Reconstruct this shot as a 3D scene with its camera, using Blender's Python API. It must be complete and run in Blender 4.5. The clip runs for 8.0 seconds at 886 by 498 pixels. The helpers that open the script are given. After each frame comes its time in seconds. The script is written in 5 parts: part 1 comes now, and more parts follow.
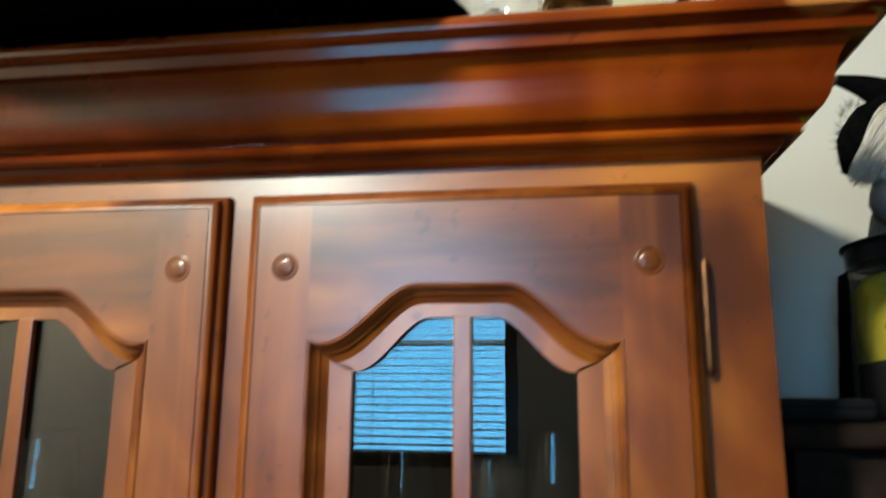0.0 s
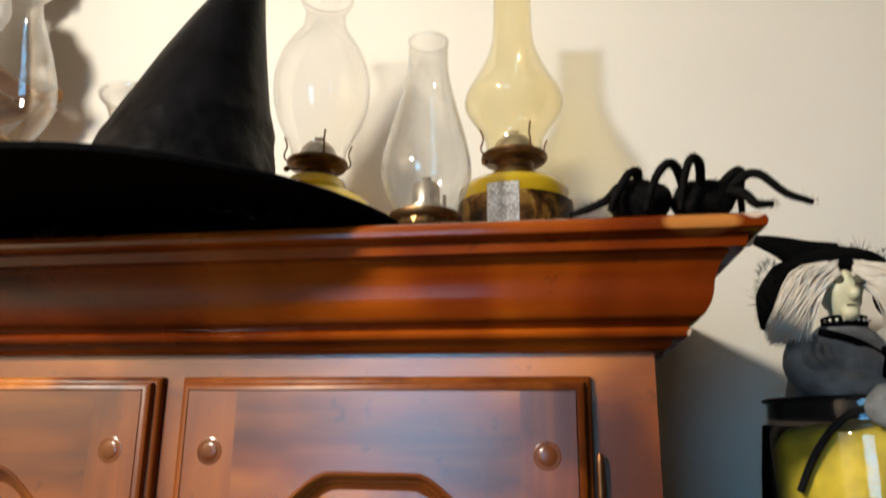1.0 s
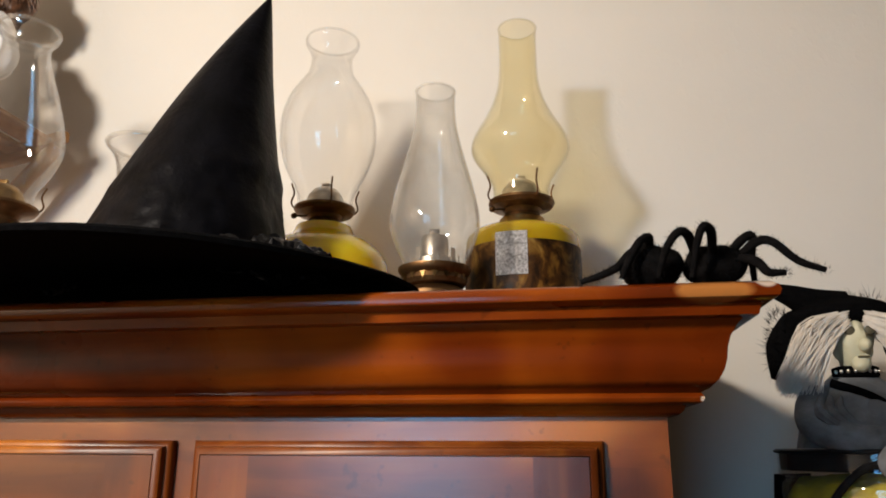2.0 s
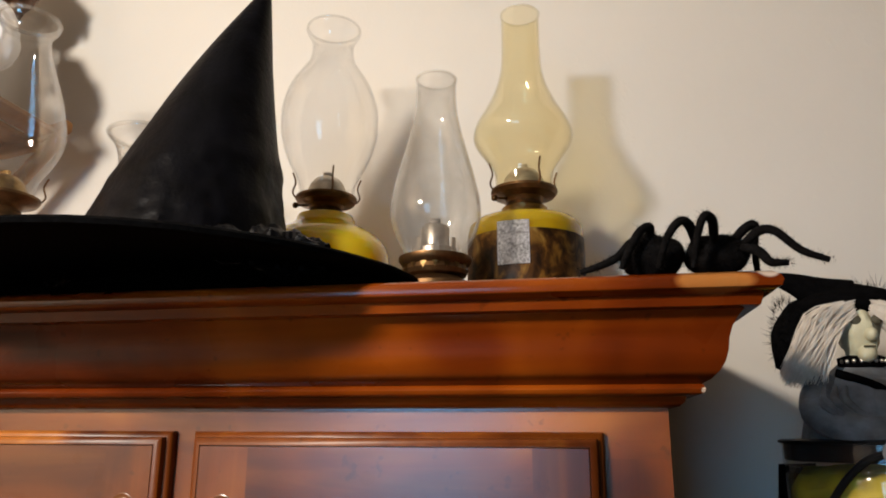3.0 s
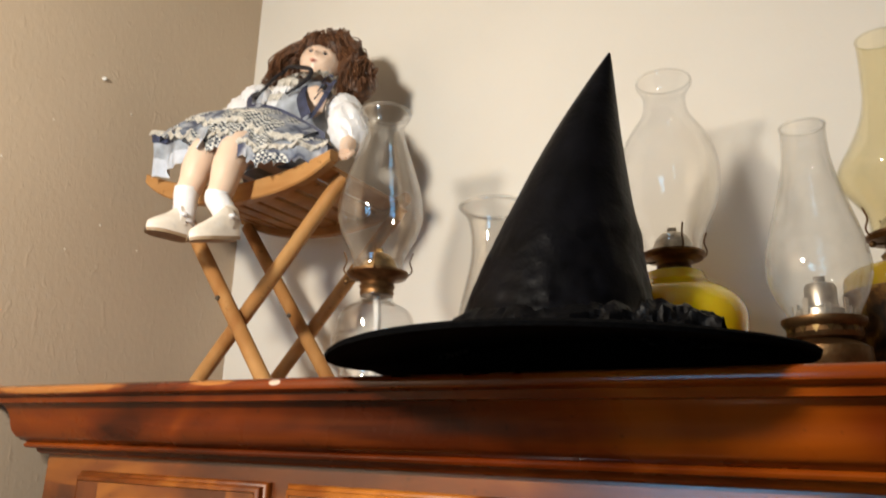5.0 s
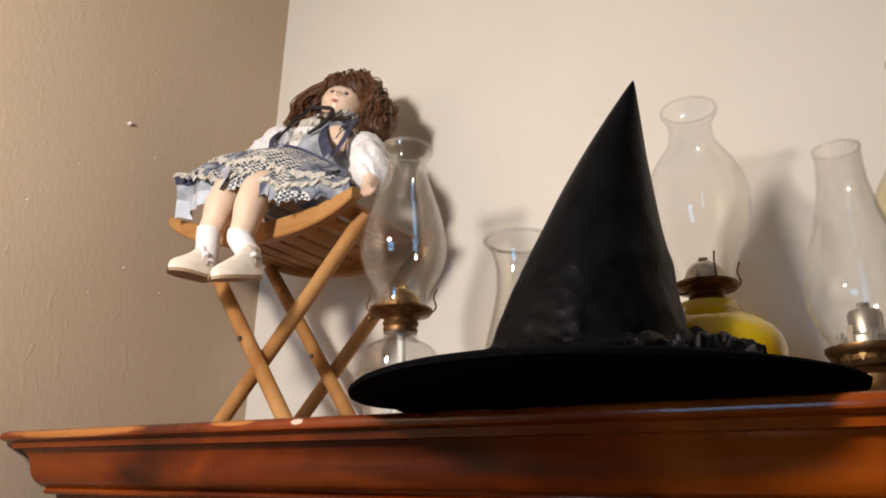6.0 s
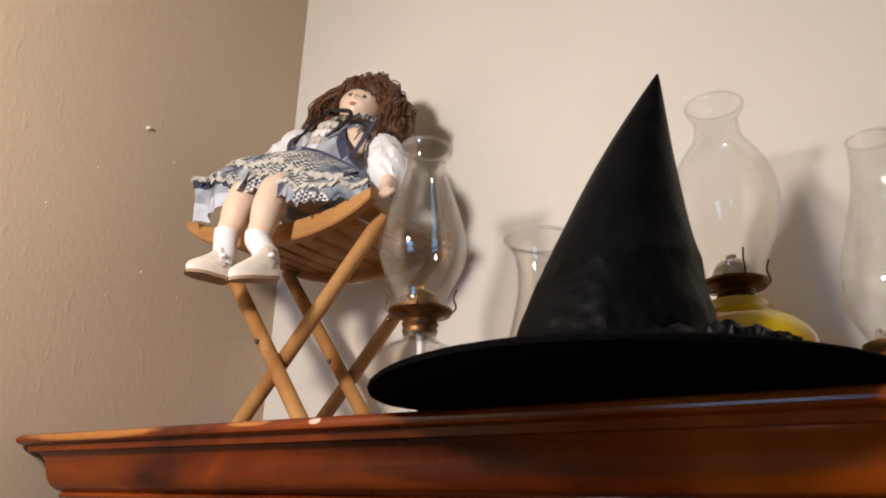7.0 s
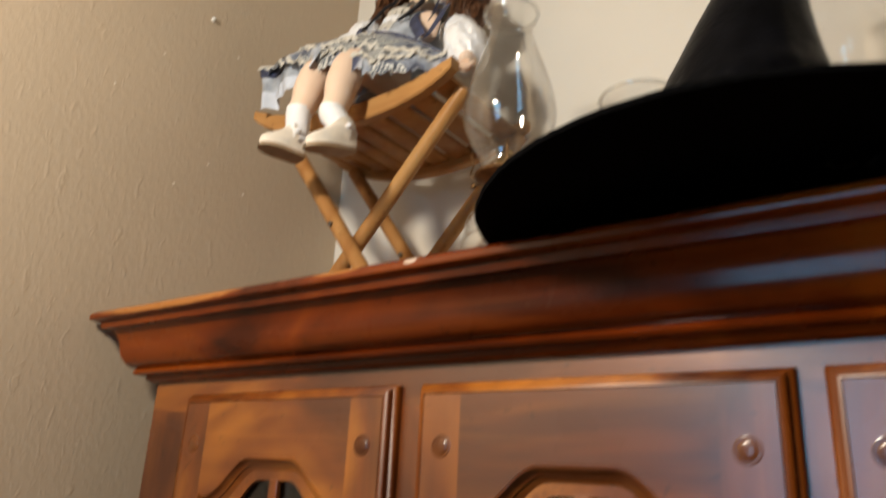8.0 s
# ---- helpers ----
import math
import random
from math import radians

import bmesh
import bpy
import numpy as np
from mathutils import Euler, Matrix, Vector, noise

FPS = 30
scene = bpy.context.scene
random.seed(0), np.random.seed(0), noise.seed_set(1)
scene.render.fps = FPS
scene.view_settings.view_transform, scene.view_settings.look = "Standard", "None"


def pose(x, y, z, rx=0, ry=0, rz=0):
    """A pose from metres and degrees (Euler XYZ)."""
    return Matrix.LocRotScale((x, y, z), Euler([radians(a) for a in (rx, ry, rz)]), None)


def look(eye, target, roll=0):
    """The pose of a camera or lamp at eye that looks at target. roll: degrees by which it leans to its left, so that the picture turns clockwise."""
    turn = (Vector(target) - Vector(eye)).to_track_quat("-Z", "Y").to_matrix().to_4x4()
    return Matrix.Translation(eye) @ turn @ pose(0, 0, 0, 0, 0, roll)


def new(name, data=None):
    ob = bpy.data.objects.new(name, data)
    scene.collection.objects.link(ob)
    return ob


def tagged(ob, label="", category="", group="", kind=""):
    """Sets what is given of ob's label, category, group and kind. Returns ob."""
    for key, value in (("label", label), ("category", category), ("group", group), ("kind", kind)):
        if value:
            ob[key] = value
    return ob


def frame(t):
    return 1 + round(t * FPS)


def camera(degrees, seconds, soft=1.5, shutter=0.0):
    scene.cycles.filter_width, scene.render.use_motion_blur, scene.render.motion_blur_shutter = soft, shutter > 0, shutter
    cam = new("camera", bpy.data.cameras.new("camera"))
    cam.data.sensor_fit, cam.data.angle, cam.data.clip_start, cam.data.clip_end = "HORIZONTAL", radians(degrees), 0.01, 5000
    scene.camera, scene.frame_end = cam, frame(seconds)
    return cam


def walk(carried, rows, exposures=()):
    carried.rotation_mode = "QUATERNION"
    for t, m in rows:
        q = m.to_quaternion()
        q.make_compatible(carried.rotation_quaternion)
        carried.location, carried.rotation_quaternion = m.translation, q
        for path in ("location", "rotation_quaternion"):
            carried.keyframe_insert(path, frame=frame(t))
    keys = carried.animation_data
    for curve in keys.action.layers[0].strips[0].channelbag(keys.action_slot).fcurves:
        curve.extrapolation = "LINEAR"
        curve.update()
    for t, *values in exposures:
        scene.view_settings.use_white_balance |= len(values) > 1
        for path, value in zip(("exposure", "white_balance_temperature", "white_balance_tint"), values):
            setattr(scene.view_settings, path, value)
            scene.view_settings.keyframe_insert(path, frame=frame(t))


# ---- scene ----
cam = camera(63.1, 8.0, soft=1.8, shutter=0.5)
PATH = [
    (0, (0.11, 0.057, 1.694), (-0.187, 1.997, 2.081), 0.5),
    (0.5, (0.191, 0.033, 1.773), (-0.138, 1.964, 2.178), 0.6),
    (1, (0.202, 0.0, 1.817), (-0.105, 1.911, 2.319), 0.6),
    (1.5, (0.192, -0.016, 1.858), (-0.114, 1.886, 2.394), 0.3),
    (3, (0.204, -0.007, 1.87), (-0.133, 1.901, 2.364), 0.2),
    (3.5, (0.162, -0.04, 1.875), (-0.305, 1.847, 2.346), 1.0),
    (4, (0.104, -0.06, 1.883), (-0.619, 1.76, 2.29), 2.3),
    (4.5, (0.071, -0.055, 1.888), (-0.846, 1.676, 2.289), 2.7),
    (5, (0.079, -0.084, 1.923), (-0.885, 1.587, 2.451), 1.6),
    (6.5, (0.056, -0.054, 1.908), (-0.955, 1.539, 2.572), 1.3),
    (7, (0.046, -0.045, 1.897), (-0.985, 1.525, 2.583), 1.6),
    (7.5, (0.001, -0.019, 1.848), (-1.061, 1.529, 2.539), 2.1),
    (8, (-0.072, 0.006, 1.761), (-1.194, 1.54, 2.384), 2.9),
]
EXPOSURES = [(0.0, 0.54, 5850, -8), (0.5, 0.64, 6100, -6), (1.0, 0.48, 6450, 5), (1.5, 0.22, 6500, 11), (3.0, 0.10, 6500, 11), (4.0, 0.08, 6450, 2), (4.5, 0.08, 6400, -2),
             (5.0, 0.0, 6500, 7), (6.5, -0.15, 6400, 14), (7.0, -0.18, 6400, 15), (7.5, -0.18, 6450, 11), (8.0, -0.26, 6750, 7)]
walk(cam, [(t, look(eye, target, roll)) for t, eye, target, roll in PATH], EXPOSURES)


# ---- light ----
world = bpy.data.worlds.new("world")
scene.world = world
world.use_nodes = True
wn = world.node_tree.nodes
sky = wn.new("ShaderNodeTexSky")
sky.sky_type = "NISHITA"
sky.sun_disc = False
sky.sun_elevation, sky.sun_rotation = radians(38), radians(20)
world.node_tree.links.new(sky.outputs[0], wn["Background"].inputs[0])
wn["Background"].inputs[1].default_value = 0.08

LAMP = (-0.60, -0.49, 2.50)
lamp_data = bpy.data.lights.new("pendant_bulb", "POINT")
lamp_data.energy, lamp_data.shadow_soft_size, lamp_data.color = 95, 0.080, (1.0, 0.895, 0.775)
lamp = new("pendant_light", lamp_data)
lamp.location = LAMP

# ---- the room in numbers ----
LEFT, RIGHT, BACK, REAR, TOP = -1.204, 3.20, 1.134, -2.05, 3.60
FACE, FRONT = 0.660, 0.680
CAB_L, CAB_R, CAB_TOP = -1.108, 0.288, 2.0


# ---- materials ----
def material(name):
    m = bpy.data.materials.new(name)
    m.use_nodes = True
    return m, m.node_tree.nodes, m.node_tree.links, m.node_tree.nodes["Principled BSDF"]


def tex_noise(m, scale, detail=4.0, stretch=(1, 1, 1), distortion=0.0, rough=0.55):
    n, l = m.node_tree.nodes, m.node_tree.links
    tc, mp, no = n.new("ShaderNodeTexCoord"), n.new("ShaderNodeMapping"), n.new("ShaderNodeTexNoise")
    mp.inputs["Scale"].default_value = stretch
    no.inputs["Scale"].default_value, no.inputs["Detail"].default_value = scale, detail
    no.inputs["Distortion"].default_value, no.inputs["Roughness"].default_value = distortion, rough
    l.new(tc.outputs["Object"], mp.inputs[0])
    l.new(mp.outputs[0], no.inputs[0])
    return no.outputs[0]


def ramp(m, fac, stops):
    n, l = m.node_tree.nodes, m.node_tree.links
    r = n.new("ShaderNodeValToRGB")
    while len(r.color_ramp.elements) < len(stops):
        r.color_ramp.elements.new(0.5)
    for e, (p, c) in zip(r.color_ramp.elements, stops):
        e.position, e.color = p, (*c, 1) if len(c) == 3 else c
    l.new(fac, r.inputs[0])
    return r.outputs[0]


def mix(m, fac, a, b, how="MIX"):
    n, l = m.node_tree.nodes, m.node_tree.links
    x = n.new("ShaderNodeMix")
    x.data_type, x.blend_type = "RGBA", how
    for sock, v in ((x.inputs[0], fac), (x.inputs[6], a), (x.inputs[7], b)):
        if isinstance(v, (int, float)):
            sock.default_value = v
        elif isinstance(v, tuple):
            sock.default_value = (*v, 1)
        else:
            l.new(v, sock)
    return x.outputs[2]


def bump(m, height, strength, distance):
    n, l = m.node_tree.nodes, m.node_tree.links
    b = n.new("ShaderNodeBump")
    b.inputs["Strength"].default_value, b.inputs["Distance"].default_value = strength, distance
    l.new(height, b.inputs["Height"])
    l.new(b.outputs[0], n["Principled BSDF"].inputs["Normal"])


def plain(name, colour, rough=0.5, metal=0.0, vary=0.25, scale=40.0, relief=0.15, coat=0.0, sheen=0.0, spec=0.5):
    m, n, l, p = material(name)
    f = tex_noise(m, scale)
    dark = tuple(c * (1 - vary) for c in colour)
    lite = tuple(min(1, c * (1 + vary)) for c in colour)
    l.new(ramp(m, f, [(0.3, dark), (0.7, lite)]), p.inputs["Base Color"])
    p.inputs["Roughness"].default_value, p.inputs["Metallic"].default_value = rough, metal
    p.inputs["Coat Weight"].default_value, p.inputs["Sheen Weight"].default_value = coat, sheen
    p.inputs["Specular IOR Level"].default_value = spec
    if relief:
        bump(m, tex_noise(m, scale * 4), relief, 0.002)
    return m


def wood(name, stretch, dark, mid, light, rough=0.28, coat=0.40, worn=None, grain=1.0, haze=0.16, ior=1.5):
    m, n, l, p = material(name)
    fine = tex_noise(m, 34, 6, stretch, 0.6)
    broad = tex_noise(m, 5.5, 3, tuple(0.5 + 0.5 * s for s in stretch), 0.8)
    col = mix(m, 0.74, ramp(m, fine, [(0.32, dark), (0.52, mid), (0.72, light)]), ramp(m, broad, [(0.35, dark), (0.5, mid), (0.68, light)]))
    speck = ramp(m, tex_noise(m, 60, 2, (1, 1, 1)), [(0.0, (0.25, 0.25, 0.25)), (0.27, (0.55, 0.55, 0.55)), (0.33, (1, 1, 1))])
    col = mix(m, 0.7, col, speck, "MULTIPLY")
    if worn:
        for spot, size, tint in worn:
            tc, mp = n.new("ShaderNodeTexCoord"), n.new("ShaderNodeMapping")
            mp.inputs["Location"].default_value = tuple(-(a - o) / b for a, o, b in zip(spot, (CAB_L, BACK, 0.0), size))
            mp.inputs["Scale"].default_value = tuple(1 / b for b in size)
            g = n.new("ShaderNodeTexGradient")
            g.gradient_type = "SPHERICAL"
            l.new(tc.outputs["Object"], mp.inputs[0])
            l.new(mp.outputs[0], g.inputs[0])
            edge = mix(m, 0.6, g.outputs[0], tex_noise(m, 90, 4, (0.5, 1, 1)), "MULTIPLY")
            col = mix(m, ramp(m, edge, [(0.10, (0, 0, 0)), (0.24, (0.85, 0.85, 0.85))]), col, tint)
    l.new(col, p.inputs["Base Color"])
    p.inputs["Coat Weight"].default_value, p.inputs["Coat Roughness"].default_value = coat, haze
    p.inputs["Specular IOR Level"].default_value, p.inputs["Coat IOR"].default_value = 0.06, ior
    rr = ramp(m, tex_noise(m, 9, 3), [(0.3, (rough - 0.06,) * 3), (0.7, (rough + 0.10,) * 3)])
    l.new(rr, p.inputs["Roughness"])
    bump(m, fine, 0.10 * grain, 0.0015)
    return m


def glass(name, tint, smoke=0.0, gloss=0.03, gain=0.045, power=5.0):
    """Thin clear glass: what is behind shows straight through, with a Fresnel gloss."""
    m, n, l, p = material(name)
    n.remove(p)
    out = n["Material Output"]
    clear, shine, lw, mx = n.new("ShaderNodeBsdfTransparent"), n.new("ShaderNodeBsdfGlossy"), n.new("ShaderNodeLayerWeight"), n.new("ShaderNodeMixShader")
    pw, fr = n.new("ShaderNodeMath"), n.new("ShaderNodeMath")
    pw.operation, fr.operation = "POWER", "MULTIPLY_ADD"
    pw.inputs[1].default_value, fr.inputs[1].default_value, fr.inputs[2].default_value = power, 0.80, gain
    clear.inputs[0].default_value = (*tint, 1)
    shine.inputs["Roughness"].default_value = gloss
    lw.inputs[0].default_value = 0.5
    l.new(lw.outputs["Facing"], pw.inputs[0])
    l.new(pw.outputs[0], fr.inputs[0])
    l.new(fr.outputs[0], mx.inputs[0])
    l.new(clear.outputs[0], mx.inputs[1])
    l.new(shine.outputs[0], mx.inputs[2])
    last = mx.outputs[0]
    if smoke:
        haze, m2 = n.new("ShaderNodeBsdfDiffuse"), n.new("ShaderNodeMixShader")
        haze.inputs[0].default_value = (0.62, 0.58, 0.52, 1)
        f = ramp(m, tex_noise(m, 14, 3), [(0.3, (smoke * 0.5,) * 3), (0.75, (smoke * 1.6,) * 3)])
        l.new(f, m2.inputs[0])
        l.new(last, m2.inputs[1])
        l.new(haze.outputs[0], m2.inputs[2])
        last = m2.outputs[0]
    l.new(last, out.inputs[0])
    return m


def wall_paint(name, colour, size, strength):
    m, n, l, p = material(name)
    a = tex_noise(m, size, 3, (1, 1, 0.55), 0.3)
    b = tex_noise(m, 1.7, 4)
    c0, c1 = tuple(c * 0.95 for c in colour), tuple(c * 1.03 for c in colour)
    l.new(ramp(m, b, [(0.3, c0), (0.7, c1)]), p.inputs["Base Color"])
    p.inputs["Roughness"].default_value = 0.62
    drops = ramp(m, tex_noise(m, size * 0.45, 2, (1, 1, 0.45), 0.4), [(0.62, (0, 0, 0)), (0.72, (1, 1, 1))])
    fine = ramp(m, a, [(0.42, (0, 0, 0)), (0.66, (0.35, 0.35, 0.35))])
    bump(m, mix(m, 1.0, fine, drops, "ADD"), strength, 0.004)
    return m


RED, RED2, RED3 = (0.028, 0.0040, 0.0005), (0.140, 0.0205, 0.0012), (0.33, 0.070, 0.0038)
HONEY, HONEY2, HONEY3 = (0.056, 0.0105, 0.0011), (0.185, 0.044, 0.0042), (0.46, 0.155, 0.018)
RAW, CHALK = (0.42, 0.165, 0.040), (0.62, 0.50, 0.40)
M_CROWN = wood("lacquered_wood_along", (0.07, 1, 1), RED, RED2, RED3, coat=0.60, haze=0.14, worn=[
    ((0.322, 0.598, 1.991), (0.040, 0.03, 0.014), RAW), ((0.364, 0.602, 1.999), (0.012, 0.02, 0.010), CHALK),
    ((-0.547, 0.598, 1.9935), (0.012, 0.02, 0.0050), CHALK), ((-1.00, 0.600, 1.994), (0.22, 0.02, 0.012), RAW),
    ((0.316, 0.651, 1.9060), (0.0035, 0.006, 0.0035), CHALK), ((-0.66, 0.600, 1.996), (0.05, 0.02, 0.006), RAW)])
M_ALONG = wood("lacquered_wood_rail", (0.07, 1, 1), HONEY, HONEY2, HONEY3, coat=1.0, haze=0.28, ior=1.8)
M_UP = wood("lacquered_wood_stile", (1, 1, 0.07), HONEY, HONEY2, HONEY3, coat=1.0, haze=0.28, ior=1.8)
M_SIDE = wood("lacquered_wood_body", (1, 1, 0.07), HONEY, HONEY2, HONEY3, coat=1.0, haze=0.28, ior=1.8, worn=[((0.288, 0.68, 1.862), (0.006, 0.01, 0.02), CHALK)])
M_EDGE = wood("lacquered_wood_edge", (1, 1, 0.07), HONEY, HONEY2, HONEY3, coat=0.5, haze=0.36)
M_PINE = wood("varnished_pine", (0.10, 1, 1), (0.27, 0.115, 0.036), (0.40, 0.20, 0.070), (0.52, 0.30, 0.12), 0.42, 0.15)
M_PINE_UP = wood("varnished_pine_leg", (1, 1, 0.10), (0.27, 0.115, 0.036), (0.40, 0.20, 0.070), (0.52, 0.30, 0.12), 0.42, 0.15)
M_DARKWOOD = plain("dark_furniture_wood", (0.016, 0.010, 0.007), 0.6, 0, 0.5, 30, 0.2, spec=0.05)
M_WALL = wall_paint("cream_wall_paint", (0.74, 0.70, 0.63), 160, 0.06)
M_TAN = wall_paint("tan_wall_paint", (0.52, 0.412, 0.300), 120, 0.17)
# ceiling out of view, darkened so that it reflects little lamplight
M_CEIL = wall_paint("bounce_limiting_ceiling", (0.20, 0.19, 0.175), 60, 0.4)
# assumed colour of the out-of-view walls, dark to hold down bounced light
M_DUSK = wall_paint("bounce_limiting_brown", (0.105, 0.086, 0.064), 85, 0.4)
M_FLOOR = wood("floor_boards", (0.1, 1, 1), (0.10, 0.05, 0.025), (0.17, 0.09, 0.045), (0.24, 0.14, 0.07))
M_TRIM = plain("white_trim_paint", (0.78, 0.77, 0.74), 0.4, vary=0.04, scale=8, relief=0.03)
M_GLASS = glass("clear_chimney_glass", (0.996, 0.996, 0.994), 0.014, 0.025, 0.045, 4.6)
M_SMOKED = glass("smoky_chimney_glass", (0.985, 0.983, 0.976), 0.110, 0.025, 0.050, 4.6)
M_YELLOW = glass("yellow_tinted_glass", (0.997, 0.972, 0.872), 0.026, 0.025, 0.045, 4.6)
M_PANE = glass("cabinet_door_glass", (0.90, 0.92, 0.92), 0.0, 0.01, 0.062)
M_BRIGHT = glass("bright_lead_glass", (0.992, 0.992, 0.988), 0.012, 0.02, 0.070, 3.6)
M_RIM = glass("thick_glass_rim", (0.985, 0.985, 0.98), 0.10, 0.05, 0.06, 5.0)
M_RIM_THIN = glass("thin_glass_rim", (0.996, 0.996, 0.992), 0.035, 0.05, 0.05, 5.0)
M_BRASS = plain("aged_brass", (0.30, 0.19, 0.075), 0.34, 1.0, 0.35, 60, 0.1)
M_DARKBRASS = plain("tarnished_brass", (0.16, 0.085, 0.035), 0.42, 0.9, 0.4, 60, 0.2)
M_TIN = plain("burner_tin", (0.55, 0.50, 0.43), 0.36, 0.9, 0.25, 70, 0.1)
M_IRON = plain("dark_burner_steel", (0.12, 0.105, 0.09), 0.45, 0.8, 0.3, 60, 0.1)
M_HATFELT = plain("black_felt", (0.003, 0.003, 0.0033), 0.95, 0, 0.4, 160, 0.5, spec=0.02)
M_HATSATIN = plain("black_satin", (0.0022, 0.0022, 0.0032), 0.40, 0, 0.6, 30, 0.4, spec=0.085)
M_BAND = plain("crumpled_black_satin", (0.0022, 0.0022, 0.0028), 0.40, 0, 0.6, 34, 0.7, spec=0.10)
M_FUR = plain("black_plush", (0.005, 0.0045, 0.0045), 0.9, 0, 0.5, 150, 0.6, spec=0.06)
M_SILVER = plain("silver_glitter", (0.70, 0.69, 0.68), 0.30, 0.6, 0.6, 300, 1.0)
M_BOLT = wood("turned_peg", (1, 1, 1), HONEY, (0.15, 0.045, 0.010), HONEY2, coat=1.0, haze=0.22)
# near-black brown for the cabinet's back panel and shelf
M_DARKIN = plain("cabinet_inside_dark", (0.016, 0.010, 0.007), 0.6, 0, 0.3, 12, 0.05)


def oil(name, colour, trans):
    """Oil or coloured glass that light soaks into and glows through."""
    m, n, l, p = material(name)
    f = tex_noise(m, 11, 3)
    l.new(ramp(m, f, [(0.3, tuple(c * 0.8 for c in colour)), (0.7, colour)]), p.inputs["Base Color"])
    p.inputs["Roughness"].default_value, p.inputs["Transmission Weight"].default_value = 0.12, trans
    p.inputs["Subsurface Weight"].default_value, p.inputs["Subsurface Scale"].default_value = 0.8, 0.07
    p.inputs["Subsurface Radius"].default_value = (1.0, 0.75, 0.08)
    p.inputs["Coat Weight"].default_value = 0.4
    return m


def potpourri(name):
    """Dark brown leaves and amber scraps behind glass."""
    m, n, l, p = material(name)
    a = ramp(m, tex_noise(m, 42, 4, (1, 1, 0.7), 0.8), [(0.36, (0.016, 0.007, 0.002)), (0.48, (0.070, 0.028, 0.006)), (0.58, (0.20, 0.095, 0.016)), (0.70, (0.36, 0.22, 0.05))])
    b = ramp(m, tex_noise(m, 14, 2), [(0.35, (0.35, 0.35, 0.35)), (0.65, (1, 1, 1))])
    l.new(mix(m, 1.0, a, b, "MULTIPLY"), p.inputs["Base Color"])
    p.inputs["Roughness"].default_value, p.inputs["Specular IOR Level"].default_value = 0.5, 0.15
    bump(m, tex_noise(m, 70, 3), 0.4, 0.002)
    return m


M_OIL = oil("yellow_lamp_oil", (0.90, 0.60, 0.015), 0.10)
M_OLIVE = oil("olive_yellow_glass", (0.66, 0.44, 0.016), 0.25)
M_MOTTLE = potpourri("brown_mottled_fill")


# ---- mesh helpers ----
BASES = {}


def thing(name, base, label, category, group="", kind=""):
    ob = new(name)
    ob.location = base
    ob.empty_display_size = 0.05
    BASES[ob.name] = Vector(base)
    return tagged(ob, label, category, group, kind)


def part(name, bm, mat, parent=None, label="", smooth=True, kind=""):
    """Links bm, drawn in world metres, as one mesh under parent."""
    base = BASES.get(parent.name, Vector((0, 0, 0))) if parent else Vector((0, 0, 0))
    bmesh.ops.translate(bm, verts=bm.verts, vec=-base)
    bmesh.ops.recalc_face_normals(bm, faces=bm.faces)
    me = bpy.data.meshes.new(name)
    bm.to_mesh(me)
    bm.free()
    for mt in mat if isinstance(mat, (list, tuple)) else [mat]:
        me.materials.append(mt)
    ob = new(name, me)
    if smooth:
        for f in me.polygons:
            f.use_smooth = True
        me.set_sharp_from_angle(angle=radians(38))
    if parent:
        ob.parent = parent
        BASES[ob.name] = base
    return tagged(ob, label, kind=kind)


def box(x0, x1, y0, y1, z0, z1, bev=0.0, seg=2):
    bm = bmesh.new()
    bmesh.ops.create_cube(bm, size=1, matrix=Matrix.Translation(((x0 + x1) / 2, (y0 + y1) / 2, (z0 + z1) / 2)) @ Matrix.Diagonal((x1 - x0, y1 - y0, z1 - z0, 1)))
    if bev:
        bmesh.ops.bevel(bm, geom=list(bm.edges), offset=bev, segments=seg, affect="EDGES", profile=0.5)
    return bm


def join(*many):
    out = bmesh.new()
    for bm in many:
        me = bpy.data.meshes.new("scratch")
        bm.to_mesh(me)
        bm.free()
        out.from_mesh(me)
        bpy.data.meshes.remove(me)
    return out


def slot(bm, i):
    for f in bm.faces:
        f.material_index = i
    return bm


def lathe(cx, cy, profile, n=48, sx=1.0, sy=1.0, closed=False):
    bm = bmesh.new()
    rings = [[bm.verts.new((cx + r * sx * math.cos(2 * math.pi * k / n), cy + r * sy * math.sin(2 * math.pi * k / n), z)) for k in range(n)] for r, z in profile]
    pairs = list(zip(rings, rings[1:])) + ([(rings[-1], rings[0])] if closed else [])
    for a, b in pairs:
        for k in range(n):
            bm.faces.new((a[k], a[(k + 1) % n], b[(k + 1) % n], b[k]))
    if not closed:
        for r in (rings[0], rings[-1]):
            bm.faces.new(r)
    return bm


def smooth_line(points, steps=6):
    """Catmull-Rom through points of any dimension."""
    p = [np.array(q, float) for q in points]
    p = [2 * p[0] - p[1], *p, 2 * p[-1] - p[-2]]
    out = []
    for a, b, c, d in zip(p, p[1:], p[2:], p[3:]):
        for k in range(steps):
            t = k / steps
            out.append(0.5 * (2 * b + (c - a) * t + (2 * a - 5 * b + 4 * c - d) * t * t + (3 * b - a - 3 * c + d) * t ** 3))
    return [tuple(q) for q in out] + [tuple(p[-2])]


def shell(cx, cy, profile, thick=0.0018, n=56, steps=5):
    """A blown glass wall, with an outside and an inside, open at both ends."""
    line = smooth_line(profile, steps)
    inner = [(max(r - thick, 0.0005), z) for r, z in line][::-1]
    return lathe(cx, cy, line + inner, n, closed=True)


